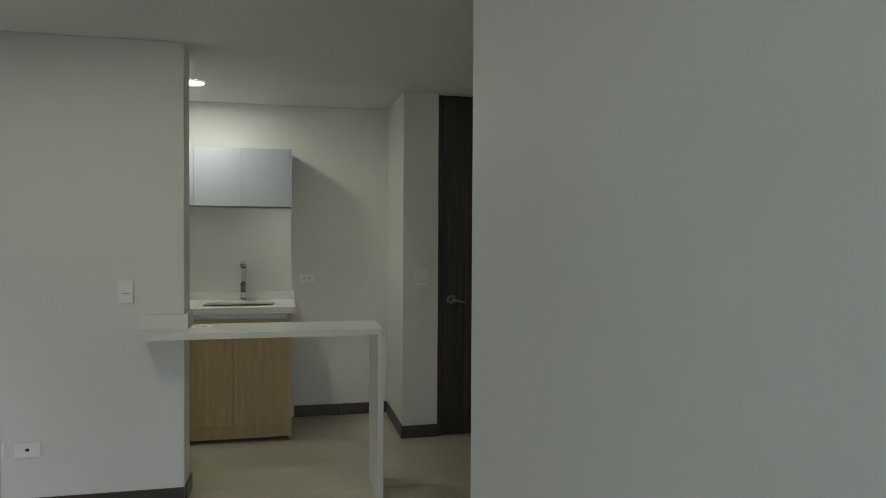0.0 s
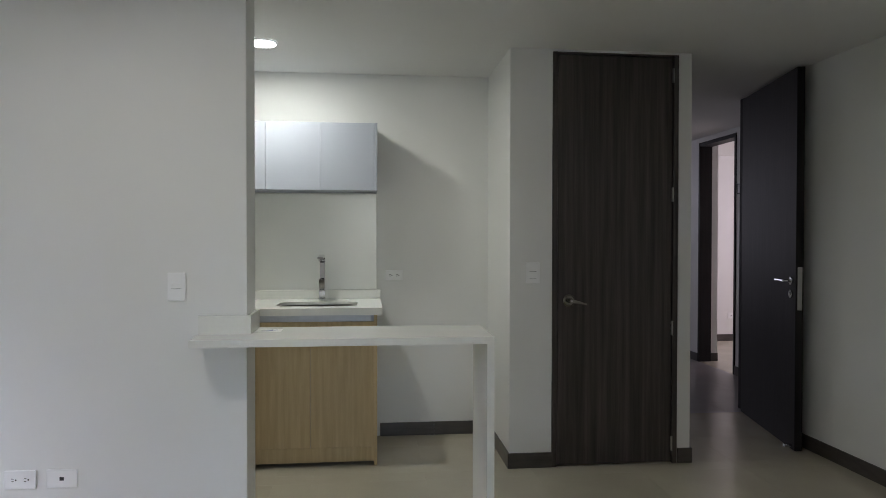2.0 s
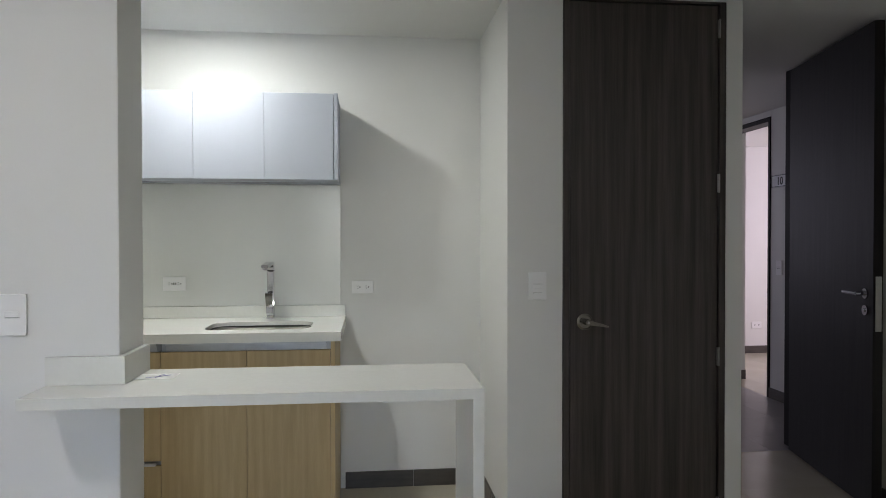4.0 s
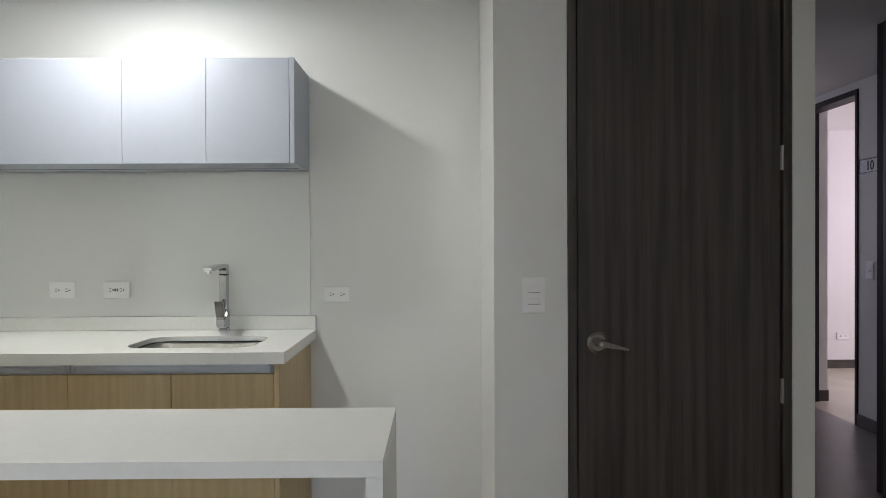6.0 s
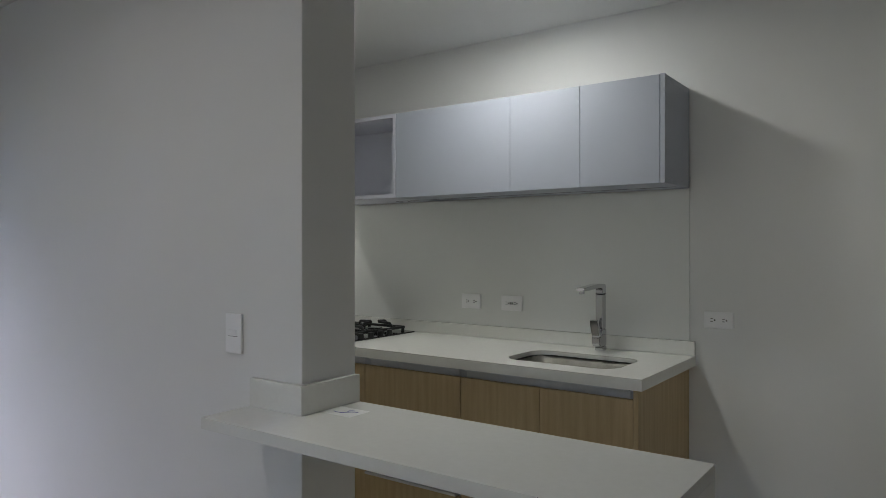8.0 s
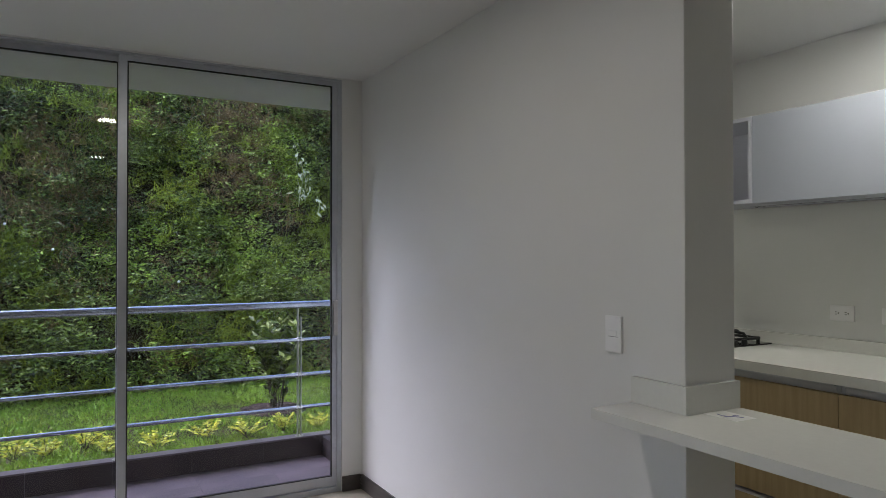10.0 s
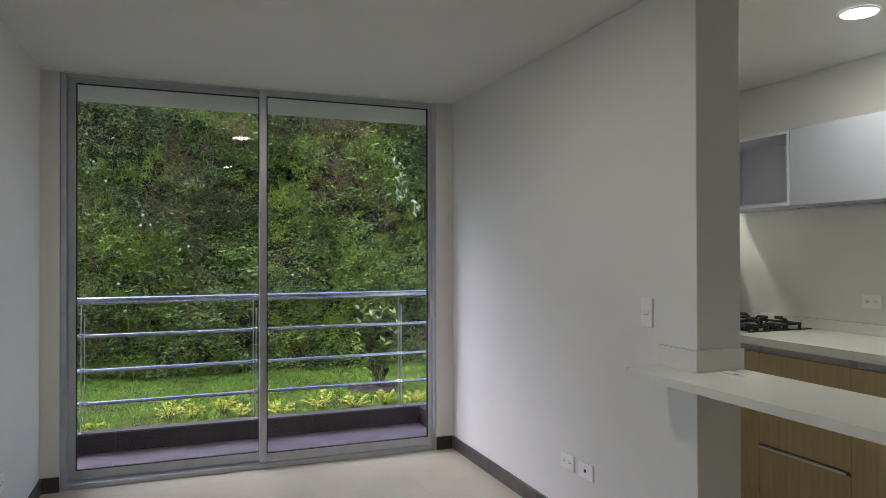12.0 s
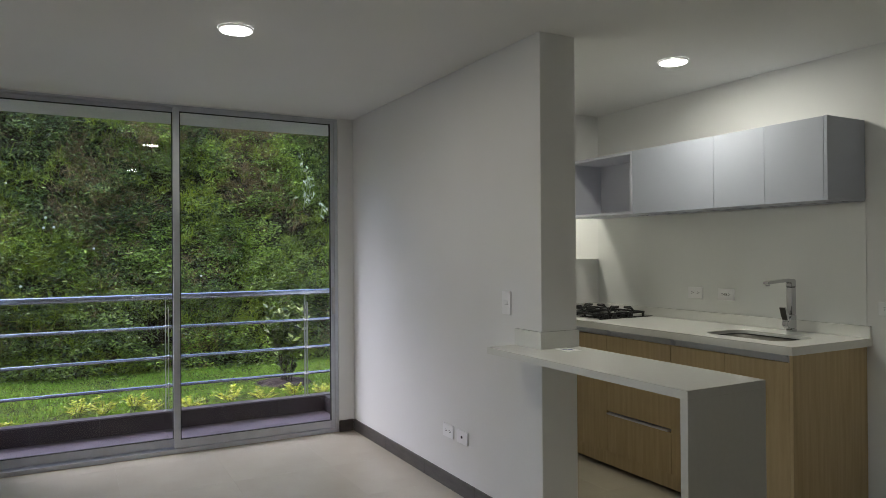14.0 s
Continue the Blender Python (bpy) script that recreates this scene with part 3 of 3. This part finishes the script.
        for i in range(nd):
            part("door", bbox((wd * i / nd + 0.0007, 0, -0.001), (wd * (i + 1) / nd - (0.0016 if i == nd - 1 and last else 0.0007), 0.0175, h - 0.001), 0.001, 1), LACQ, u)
        if last:
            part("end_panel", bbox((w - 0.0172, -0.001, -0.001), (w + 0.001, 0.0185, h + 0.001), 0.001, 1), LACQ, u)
for hx in (-0.905, -0.86):
    part("cabinet_hole_plug", rod(bmesh.new(), (0, 0, 0), (0, 0, 0.002), 0.006, 14), SLOT, at=(hx, 1.53, WZ0 - 0.0022), kind="structure")

# ---- breakfast bar ----
BX0, BX1, BY0, BY1, BZ = -0.19, 1.0, -0.176, 0.203, 0.895
bar = thing("breakfast_bar", (0.4, 0.0, 0.0), "white quartz breakfast bar with a waterfall end", "bar counter")
o = Vector((0.4, 0.0, 0.0))
bt = prism(bmesh.new(), [(BX0 - o.x, BY0), (BX1 - o.x, BY0), (BX1 - o.x, BY1), (0.0015 - o.x, BY1), (0.0015 - o.x, -0.0015), (BX0 - o.x, -0.0015)], BZ - 0.03, BZ)
bmesh.ops.bevel(bt, geom=bt.edges[:], offset=0.0005, segments=1, affect="EDGES")
part("bar_top", bt, QUARTZ, bar)
part("waterfall_leg", bbox(Vector((BX1 - 0.03, BY0, 0.0)) - o, Vector((BX1, BY1, BZ - 0.03)) - o), QUARTZ, bar)
ub = prism(bmesh.new(), [(BX0 - o.x, -0.0195), (0.0195 - o.x, -0.0195), (0.0195 - o.x, BY1), (0.0015 - o.x, BY1), (0.0015 - o.x, -0.0015), (BX0 - o.x, -0.0015)], BZ + 0.0005, BZ + 0.078)
part("upstand", ub, QUARTZ, bar)
sheet = thing("paper_sheet", (0.075, 0.085, BZ + 0.0003), "small white paper with a blue scribble on the bar top", "paper")
part("sheet", bbox((-0.055, -0.04, 0), (0.055, 0.04, 0.0003)), PAPER, sheet)
ink = bmesh.new()
for pts in (((-0.03, -0.012), (-0.012, -0.016), (0.006, -0.008), (0.02, 0.006), (0.036, 0.014)), ((0.0, -0.02), (0.01, -0.004), (0.004, 0.012), (0.016, 0.02))):
    for p0, p1 in zip(pts, pts[1:]):
        rod(ink, (p0[0], p0[1], 0.0004), (p1[0], p1[1], 0.0004), 0.0014, 6)
part("scribble", ink, INK, sheet)


# ---- switches and sockets ----
def fitting(at, rz, w, h, what, label, cat):
    """A plate on a wall; it faces local -y, and rz turns it to its wall."""
    f = thing({"switch": "light_switch"}.get(cat, cat.replace(" ", "_")), at, label, cat, "switches and sockets")
    part("plate", bbox((-w / 2, -0.0095, -h / 2), (w / 2, -0.0005, h / 2), 0.003, 2), PLASTIC, f)
    if what in (1, 2):
        zs = (0.002,) if what == 1 else (0.018, -0.02)
        for z in zs:
            part("rocker", bbox((-0.019, -0.013, z - 0.009), (0.019, -0.0097, z + 0.009), 0.0015, 1), PLASTIC, f)
            part("rocker_gap", bbox((-0.02, -0.0103, z - 0.0105), (0.02, -0.0096, z - 0.0093)), SLOT, f)
    if what in ("duplex", "gfci"):
        for sx in (-1, 1):
            sl = bmesh.new()
            cx = sx * w * 0.2
            box(sl, (cx - 0.008, -0.0103, 0.004), (cx + 0.001, -0.0096, 0.0065)), box(sl, (cx - 0.008, -0.0103, -0.0065), (cx + 0.001, -0.0096, -0.004))
            rod(sl, (cx + 0.008, -0.0103, 0), (cx + 0.008, -0.0096, 0), 0.0032, 10)
            part("slots", sl, SLOT, f)
        if what == "gfci":
            for sx in (-1, 1):
                part("test_button", bbox((sx * 0.005 - 0.003, -0.0115, -0.006), (sx * 0.005 + 0.003, -0.0097, 0.006), 0.0005, 1), SLOT, f)
    if what == "data":
        part("data_jack", bbox((-0.008, -0.011, -0.007), (0.008, -0.0096, 0.007)), SLOT, f)
    f.rotation_euler = (0, 0, radians(rz))
    return f


fitting((-0.277, 0, 1.09), 0, 0.071, 0.114, 1, "white single rocker light switch on the white partition wall", "switch")
fitting((-0.722, 0, 0.325), 0, 0.118, 0.074, "data", "white data outlet with one black jack low on the partition wall", "data outlet")
fitting((-0.88, 0, 0.325), 0, 0.118, 0.074, "duplex", "white double power socket low on the partition wall", "power socket")
fitting((1.411, 0.887, 1.097), 0, 0.078, 0.118, 2, "white double rocker light switch beside the closet door", "switch")
fitting((0.661, 1.6, 1.05), 0, 0.112, 0.066, "duplex", "white double power socket on the bare kitchen wall", "power socket")
fitting((-0.281, 1.5935, 1.074), 0, 0.112, 0.072, "gfci", "white safety power socket with test buttons above the worktop", "power socket")
fitting((-0.512, 1.5935, 1.074), 0, 0.112, 0.072, "duplex", "white double power socket on the backsplash above the worktop", "power socket")
fitting((-1.345, YS, 1.25), 180, 0.118, 0.074, "data", "white wall outlet at chest height on the living room wall", "data outlet")
fitting((-1.425, YS, 0.345), 180, 0.118, 0.074, "duplex", "white double power socket low on the living room wall", "power socket")
fitting((3.96, 3.16, 1.07), -90, 0.078, 0.118, 1, "white light switch beside the neighbour's door in the corridor", "switch")
fitting((5.1, 5.401, 0.32), 0, 0.118, 0.074, "duplex", "white power socket low on the neighbouring flat's wall", "power socket")

npl = thing("door_number_plate", (3.9595, 3.17, 1.765), "grey metal plate with black door number on the corridor wall", "sign")
part("plate", bbox((-0.004, -0.105, -0.05), (-0.0005, 0.105, 0.05), 0.001, 1), PLATE, npl)
part("border", ring(bmesh.new(), -0.0052, -0.0042, -0.101, 0.101, -0.046, 0.046, 0.004), SLOT, npl)
txt = bpy.data.curves.new("number", "FONT")
txt.body, txt.size, txt.extrude, txt.offset = "10", 0.085, 0.0006, 0.002
num = new("number", txt)
num.data.materials.append(SLOT)
num.parent, num.location, num.rotation_euler = npl, (-0.005, 0.03, -0.03), (radians(90), 0, radians(-90))

# ---- ceiling lamps ----
for lx, ly, _, _, where in LAMPS:
    L = thing("ceiling_lamp", (lx, ly, CEIL), "lit round white flush lamp on the " + where, "ceiling lamp", "ceiling lamps")
    lt = bmesh.new()
    for r0, r1, z0, z1 in ((0.079, 0.079, -0.0005, -0.004), (0.079, 0.074, -0.004, -0.009), (0.074, 0.068, -0.009, -0.009), (0.068, 0.068, -0.009, -0.003)):
        lo = [lt.verts.new((r0 * math.cos(a), r0 * math.sin(a), z0)) for a in np.linspace(0, 2 * math.pi, 41)[:-1]]
        hi = [lt.verts.new((r1 * math.cos(a), r1 * math.sin(a), z1)) for a in np.linspace(0, 2 * math.pi, 41)[:-1]]
        for k in range(40):
            lt.faces.new((lo[k], lo[(k + 1) % 40], hi[(k + 1) % 40], hi[k]))
    bmesh.ops.remove_doubles(lt, verts=lt.verts[:], dist=0.00005)
    part("lamp_rim", lt, PLASTIC, L)
    part("diffuser", rod(bmesh.new(), (0, 0, -0.004), (0, 0, -0.0115), 0.0678, 40), GLOW, L)

# ---- garden ----
GZ = -0.17


def hill_x(y, z):
    """Where the slope's face stands at a height above the lawn."""
    return -6.95 - 0.42 * (z - GZ) + 0.22 * noise.noise(Vector((y * 0.5, z * 0.6, 3.1))) + 0.1 * noise.noise(Vector((y * 1.7, z * 1.7, 7.7))) + 0.1 * noise.noise(Vector((y * 1.3, z * 4.5, 1.7)))


NY, NZ = 70, 40
gm = bmesh.new()
grid = []
for j in range(NZ):
    row = []
    for i in range(NY):
        y = -14 + 26 * i / (NY - 1)
        z = GZ - 0.05 + 4.0 * j / (NZ - 1)
        row.append(gm.verts.new((hill_x(y, z), y, z)))
    grid.append(row)
grid.append([gm.verts.new((-60, v.co.y * 4, 6.0)) for v in grid[-1]])
front = [gm.verts.new((-2.61, -14 + 26 * i / (NY - 1), GZ)) for i in range(NY)]
grid.insert(0, front)
for r0, r1 in zip(grid, grid[1:]):
    for i in range(NY - 1):
        gm.faces.new((r0[i], r0[i + 1], r1[i + 1], r1[i]))
part("ground", gm, SOIL, kind="structure", smooth=True)
structure("ground_far", (-2.6, -60, GZ - 0.6), (60, 60, GZ - 0.44), SOIL)

rng = np.random.default_rng(5)


def scatter(name, centres, sizes, normals, mats, index, label="", blade=False, ups=None, jitter=1.0, wide=1.0):
    """Leaves (bent diamonds) or grass blades (tapering strips) in one mesh."""
    n = len(centres)
    c, s = np.asarray(centres, float), np.asarray(sizes, float)[:, None]
    d = ups if ups is not None else rng.normal(size=(n, 3))
    d = d / np.linalg.norm(d, axis=1, keepdims=True)
    nn = np.asarray(normals, float) + rng.normal(size=(n, 3)) * 0.55 * jitter
    side = np.cross(d, nn)
    side /= np.linalg.norm(side, axis=1, keepdims=True) + 1e-9
    nn = np.cross(side, d)
    if blade:
        bend = nn * s * 0.35 * rng.random((n, 1)) + rng.normal(size=(n, 3)) * s * 0.1 - np.array((0, 0, 0.3)) * s * rng.random((n, 1))
        b = side * s * 0.02 * wide
        v = np.stack([c - b, c + b, c + d * s * 0.5 + b * 0.95 + bend * 0.12,
                      c + d * s * 0.5 - b * 0.95 + bend * 0.12, c + d * s * 0.82 + bend], 1)
        faces = [(0, 1, 2, 3), (3, 2, 4)]
    else:
        v = np.stack([c, c + d * s * 0.45 + side * s * 0.21 + nn * s * 0.1, c + d * s, c + d * s * 0.45 - side * s * 0.21 + nn * s * 0.08], 1)
        faces = [(0, 1, 2), (0, 2, 3)]
    k = v.shape[1]
    allf = [tuple(k * i + a for a in f) for i in range(n) for f in faces]
    me = bpy.data.meshes.new(name)
    me.from_pydata(v.reshape(-1, 3).tolist(), [], allf)
    for m in mats:
        me.materials.append(m)
    me.polygons.foreach_set("material_index", np.repeat(np.asarray(index, int), len(faces)))
    me.update()
    ob = new(name, me)
    return tagged(ob, label, "", "", "stuff")


def hill_points(n, y0=-6.5, y1=3.6, z0=GZ, z1=3.95):
    y, z = rng.uniform(y0, y1, n), rng.uniform(z0, z1, n)
    x = np.array([hill_x(a, b) for a, b in zip(y, z)])
    return np.stack([x, y, z], 1)


def field(p, k, off):
    return np.array([noise.noise(Vector((a[1] * k, a[2] * k * 1.3, off))) for a in p])


# leafy cover in clumps that stand out from the slope by varied amounts
cl = hill_points(9800)
keep = field(cl, 1.1, 1.0) + rng.normal(size=len(cl)) * 0.22 - 0.07 * (cl[:, 2] - 1.6) > -0.22
cl = cl[keep]
cl[:, 0] += np.abs(rng.normal(size=len(cl))) * 0.13
per = 34
cc = np.repeat(cl, per, 0) + rng.normal(size=(len(cl) * per, 3)) * (0.05, 0.085, 0.045)
cc[:, 0] += 0.03
# Yellower, lighter leaves towards +y; part of it paints that side's stronger light.
f1 = field(cl, 0.8, 5.0) + rng.normal(size=len(cl)) * 0.2 + 0.13 * np.clip(cl[:, 1], -1.5, 2.0)
kindmat = np.repeat(np.where(f1 > 0.12, 0, 1), per)
# A few leaves take the highlight colour in place of sky gloss.
kindmat = np.where(rng.random(len(kindmat)) < np.repeat(0.05 + 0.07 * (cl[:, 1] > 0.2), per), 2, kindmat)
lean = np.tile((0.35, 0.0, -0.12), (len(cc), 1)) + rng.normal(size=(len(cc), 3)) * (0.5, 0.8, 0.3)
scatter("hill_foliage", cc, rng.uniform(0.026, 0.062, len(cc)) * rng.choice((0.7, 1.0, 1.15), len(cc)), np.tile((0.45, 0, 0.95), (len(cc), 1)), (LEAF, LEAF2, LEAF3), kindmat,
        "dense green creeping leaves covering the steep bank", ups=lean, jitter=0.75)
# arching grass tufts on the bank, green and dry
tf = hill_points(6200)
tf = tf[field(tf, 0.9, 4.0) + rng.normal(size=len(tf)) * 0.25 > 0.0]
per = 24
tc = np.repeat(tf, per, 0) + rng.normal(size=(len(tf) * per, 3)) * (0.03, 0.045, 0.03)
tc[:, 0] += 0.13
upv = np.tile((0.55, 0.0, 0.75), (len(tc), 1)) + rng.normal(size=(len(tc), 3)) * 0.7
dry = field(tf, 1.0, 9.0) + rng.normal(size=len(tf)) * 0.2 + 0.12 * (tf[:, 2] - 2.2) > 0.12
scatter("hill_grass", tc, rng.uniform(0.06, 0.22, len(tc)), np.tile((1, 0, 0.2), (len(tc), 1)), (BLADE, DRY), np.repeat(dry.astype(int), per), "long green and dry grass tufts on the steep bank", blade=True, ups=upv)
# dry stalks and withered leaves in brown patches
ds = hill_points(16000)
ds = ds[field(ds, 0.9, 9.0) + rng.normal(size=len(ds)) * 0.1 + 0.05 * (ds[:, 2] - 2.0) > 0.12]
scatter("hill_dry_stalks", ds + (0.1, 0, 0), rng.uniform(0.06, 0.2, len(ds)), np.tile((1, 0, 0.2), (len(ds), 1)), (DRY,), np.zeros(len(ds)), "brown dry stalks on the steep bank", blade=True)
# lawn
nl = 165000
lx = -7.5 + 4.1 * rng.random(nl)
ly = rng.uniform(-6.0, 3.0, nl)
bare = ((lx + 5.33) / 0.3) ** 2 + ((ly - 0.28) / 0.34) ** 2 < rng.uniform(0.6, 1.25, nl)
lx, ly = lx[~bare], ly[~bare]
nl = len(lx)
lawn = np.stack([lx, ly, np.full(nl, GZ)], 1)
scatter("lawn_grass", lawn, rng.uniform(0.03, 0.075, nl) * (1 + 0.7 * np.array([noise.noise(Vector((a * 2.2, b * 2.2, 0))) for a, b in zip(lx, ly)])), np.tile((0.5, 0, 0.2), (nl, 1)), (BLADE, LAWNB), (rng.random(nl) > 0.22).astype(int), "short green lawn grass",
        blade=True, wide=1.8, ups=np.tile((0.0, 0.0, 1.0), (nl, 1)) + rng.normal(size=(nl, 3)) * (0.7, 0.7, 0.3))


def fern_plant(at, r, h):
    """A low bedding plant: arching stems, each with pairs of small leaves along it."""
    rg = np.random.default_rng(int(abs(at[1]) * 1000) + 11)
    p = thing("border_plant", at, "low bright yellow-green bedding plant in front of the lawn", "plant", "yellow border plants")
    st, cs, ups = bmesh.new(), [], []
    for i in range(12):
        a = rg.uniform(0, 2 * math.pi)
        reach, top = r * rg.uniform(0.5, 1.25), h * rg.uniform(0.45, 1.0)
        pts = [Vector((math.cos(a) * reach * u, math.sin(a) * reach * u, top * (1.6 * u - 0.6 * u * u) - 0.01)) for u in (0, 0.35, 0.7, 1.0)]
        for p0, p1 in zip(pts, pts[1:]):
            rod(st, p0, p1, 0.0025, 5, 0.002)
        for u in np.linspace(0.3, 1.05, 11):
            c = np.array((math.cos(a) * reach * u, math.sin(a) * reach * u, top * (1.6 * u - 0.6 * u * u)))
            for side in (-1, 1):
                cs.append(c + rg.normal(size=3) * 0.004)
                ups.append((math.cos(a) * 0.7 - side * math.sin(a), math.sin(a) * 0.7 + side * math.cos(a), 0.25))
    part("stems", st, BARK, p)
    lf = scatter("leaves", cs, rg.uniform(0.022, 0.042, len(cs)), np.tile((0.2, 0, 1.0), (len(cs), 1)), (YELLOW, LEAF3), (rg.random(len(cs)) < 0.1).astype(int), ups=np.array(ups), jitter=0.6)
    lf.parent = p


for x, y, r, h in ((-4.55, -2.42, 0.07, 0.06), (-4.6, -1.83, 0.15, 0.19), (-4.57, -1.62, 0.1, 0.14), (-4.7, -1.36, 0.15, 0.19), (-4.52, -1.22, 0.09, 0.11), (-4.46, -0.87, 0.11, 0.12),
                   (-4.55, -0.48, 0.14, 0.17), (-4.45, -0.17, 0.12, 0.15), (-4.5, 0.15, 0.09, 0.16), (-4.43, 0.44, 0.09, 0.13)):
    fern_plant((x, y, GZ), r, h)


def garden_shrub(at):
    rg = np.random.default_rng(31)
    p = thing("garden_shrub", at, "dark green upright young shrub with pale new leaves in bare soil", "shrub")
    st, cs, ups, idx = bmesh.new(), [], [], []
    for i in range(15):
        a, reach, top = rg.uniform(0, 2 * math.pi), rg.uniform(0.05, 0.24), rg.uniform(0.5, 0.92)
        foot = Vector((rg.uniform(-0.06, 0.06), rg.uniform(-0.06, 0.06), -0.02))
        tip = Vector((math.cos(a) * reach, math.sin(a) * reach, top))
        bend = (foot + tip) / 2 + Vector((rg.uniform(-0.03, 0.03), rg.uniform(-0.03, 0.03), 0.03))
        rod(st, foot, bend, 0.007, 6, 0.0055), rod(st, bend, tip, 0.0055, 6, 0.003)
        for u in np.concatenate([rg.uniform(0.2, 1, 20), rg.uniform(0.55, 1, 34)]):
            c = bend.lerp(tip, (u - 0.4) / 0.6) if u > 0.4 else foot.lerp(bend, u / 0.4)
            b = rg.uniform(0, 2 * math.pi)
            cs.append(tuple(c)), ups.append((math.cos(b), math.sin(b), rg.uniform(0.1, 1.1)))
            idx.append(1 if u > 0.93 and rg.random() < 0.4 else (2 if rg.random() < 0.04 else 0))
    part("stems", st, BARK, p)
    lf = scatter("leaves", cs, rg.uniform(0.06, 0.13, len(cs)), np.tile((0.6, 0, 0.7), (len(cs), 1)), (LEAF2, LEAF3, PALE), idx, ups=np.array(ups), jitter=0.7)
    lf.parent = p


garden_shrub((-5.33, 0.3, GZ))
mound = bmesh.new()
bmesh.ops.create_icosphere(mound, subdivisions=4, radius=0.34, matrix=Matrix.Translation((-5.33, 0.28, GZ - 0.01)) @ Matrix.Diagonal((0.95, 1.1, 0.16, 1)))
for v in mound.verts:
    v.co += Vector((0, 0, 1)) * (0.03 * noise.noise(v.co * 9) + 0.012 * noise.noise(v.co * 31))
part("soil_patch", mound, MULCH, kind="structure")
# white seed heads
for fy, fz in ((-2.16, 1.81), (-2.07, 1.69), (-2.18, 1.68), (-2.6, 2.25), (-1.62, 1.42), (-2.41, 0.97), (-0.35, 1.05), (-2.75, 2.5)):
    fx = hill_x(fy, fz) + 0.36
    fl = thing("seed_head", (fx, fy, fz), "small round white seed head on a thin stalk", "flower", "white seed heads on the bank")
    hb = bmesh.new()
    bmesh.ops.create_icosphere(hb, subdivisions=2, radius=0.016)
    for v in hb.verts:
        v.co *= 1.0 + 0.25 * noise.noise(v.co * 60)
    part("head", hb, PAPER, fl)
    part("stalk", rod(bmesh.new(), (0, 0, -0.02), (-0.12, 0, -0.16), 0.003, 5), LEAF, fl)
# pale tall-leaved weed on the bank: a thin bent stalk with drooping leaves
for py, pz, n in ((1.25, 2.74, 5), (1.31, 2.5, 6), (1.33, 2.36, 8), (1.2, 2.22, 7), (1.47, 2.04, 5)):
    base = np.array((hill_x(py, pz) + 0.42, py, pz))
    pp = thing("pale_bank_plant", tuple(base), "pale grey-green broad-leaved weed growing on the bank", "plant", "pale weeds on the bank")
    part("stalk", rod(rod(bmesh.new(), (-0.2, 0.05, -0.2), (-0.05, 0.03, 0.0), 0.006, 6), (-0.05, 0.03, 0.0), (0.0, -0.03, 0.14), 0.005, 6, 0.003), PALE, pp)
    c = rng.normal(size=(n, 3)) * (0.02, 0.035, 0.06)
    lf = scatter("leaves", c, rng.uniform(0.05, 0.11, n), np.tile((1, 0, 0.3), (n, 1)), (PALE,), np.zeros(n), ups=rng.normal(size=(n, 3)) * (0.3, 0.7, 0.4) + (0.2, 0, -0.5), jitter=0.4)
    lf.parent = pp


# ---- tiles ----
tile_meshes = {}


def tiles(root, x0, y0, x1, y1, size, material, name, z=0.0, gap=0.0008, ox=0.0, oy=0.0):
    xs = [x0] + [v for v in np.arange(ox + math.ceil((x0 - ox) / size) * size, x1 - 0.02, size) if v > x0 + 0.02] + [x1]
    ys = [y0] + [v for v in np.arange(oy + math.ceil((y0 - oy) / size) * size, y1 - 0.02, size) if v > y0 + 0.02] + [y1]
    for xa, xb in zip(xs, xs[1:]):
        for ya, yb in zip(ys, ys[1:]):
            w, d = round(xb - xa - gap, 4), round(yb - ya - gap, 4)
            key = (w, d, material.name)
            if key not in tile_meshes:
                b = bbox((0, 0, -0.0035), (w, d, 0.0))
                me = bpy.data.meshes.new(name)
                b.to_mesh(me)
                b.free()
                me.materials.append(material)
                tile_meshes[key] = me
            ob = new(name, tile_meshes[key])
            ob.location = (xa + gap / 2 - root.location.x, ya + gap / 2 - root.location.y, z - root.location.z)
            ob.parent = root


flo = bpy.data.objects["floor"]
for x0, y0, x1, y1 in ((-2.37, YS, 3.178, 0.0), (0.0, 0.0, 3.178, 0.88), (-1.427, 0.206, 0.0, 1.6), (0.0, 0.88, 1.28, 1.6), (2.34, 0.88, 3.318, 1.95), (0.055, -5.2, 0.839, YS)):
    tiles(flo, x0, y0, x1, y1, 0.6, TILE, "floor_tile", ox=0.2, oy=0.15)
tiles(bpy.data.objects["floor_corridor"], 1.28, 1.95, 3.96, 7.1, 0.45, CORR, "floor_tile")
tiles(bpy.data.objects["floor_corridor"], 3.96, 2.08, 7.1, 5.4, 0.6, TILE, "floor_tile")
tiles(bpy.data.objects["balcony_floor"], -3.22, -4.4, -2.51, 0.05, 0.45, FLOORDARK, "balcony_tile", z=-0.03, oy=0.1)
cb = bpy.data.objects["balcony_curb"]
for i in range(11):
    y0 = -4.4 + i * 0.45
    y1 = min(y0 + 0.448, 0.22)
    # Top tiles take the sky-lightened tone, inner faces the dark one.
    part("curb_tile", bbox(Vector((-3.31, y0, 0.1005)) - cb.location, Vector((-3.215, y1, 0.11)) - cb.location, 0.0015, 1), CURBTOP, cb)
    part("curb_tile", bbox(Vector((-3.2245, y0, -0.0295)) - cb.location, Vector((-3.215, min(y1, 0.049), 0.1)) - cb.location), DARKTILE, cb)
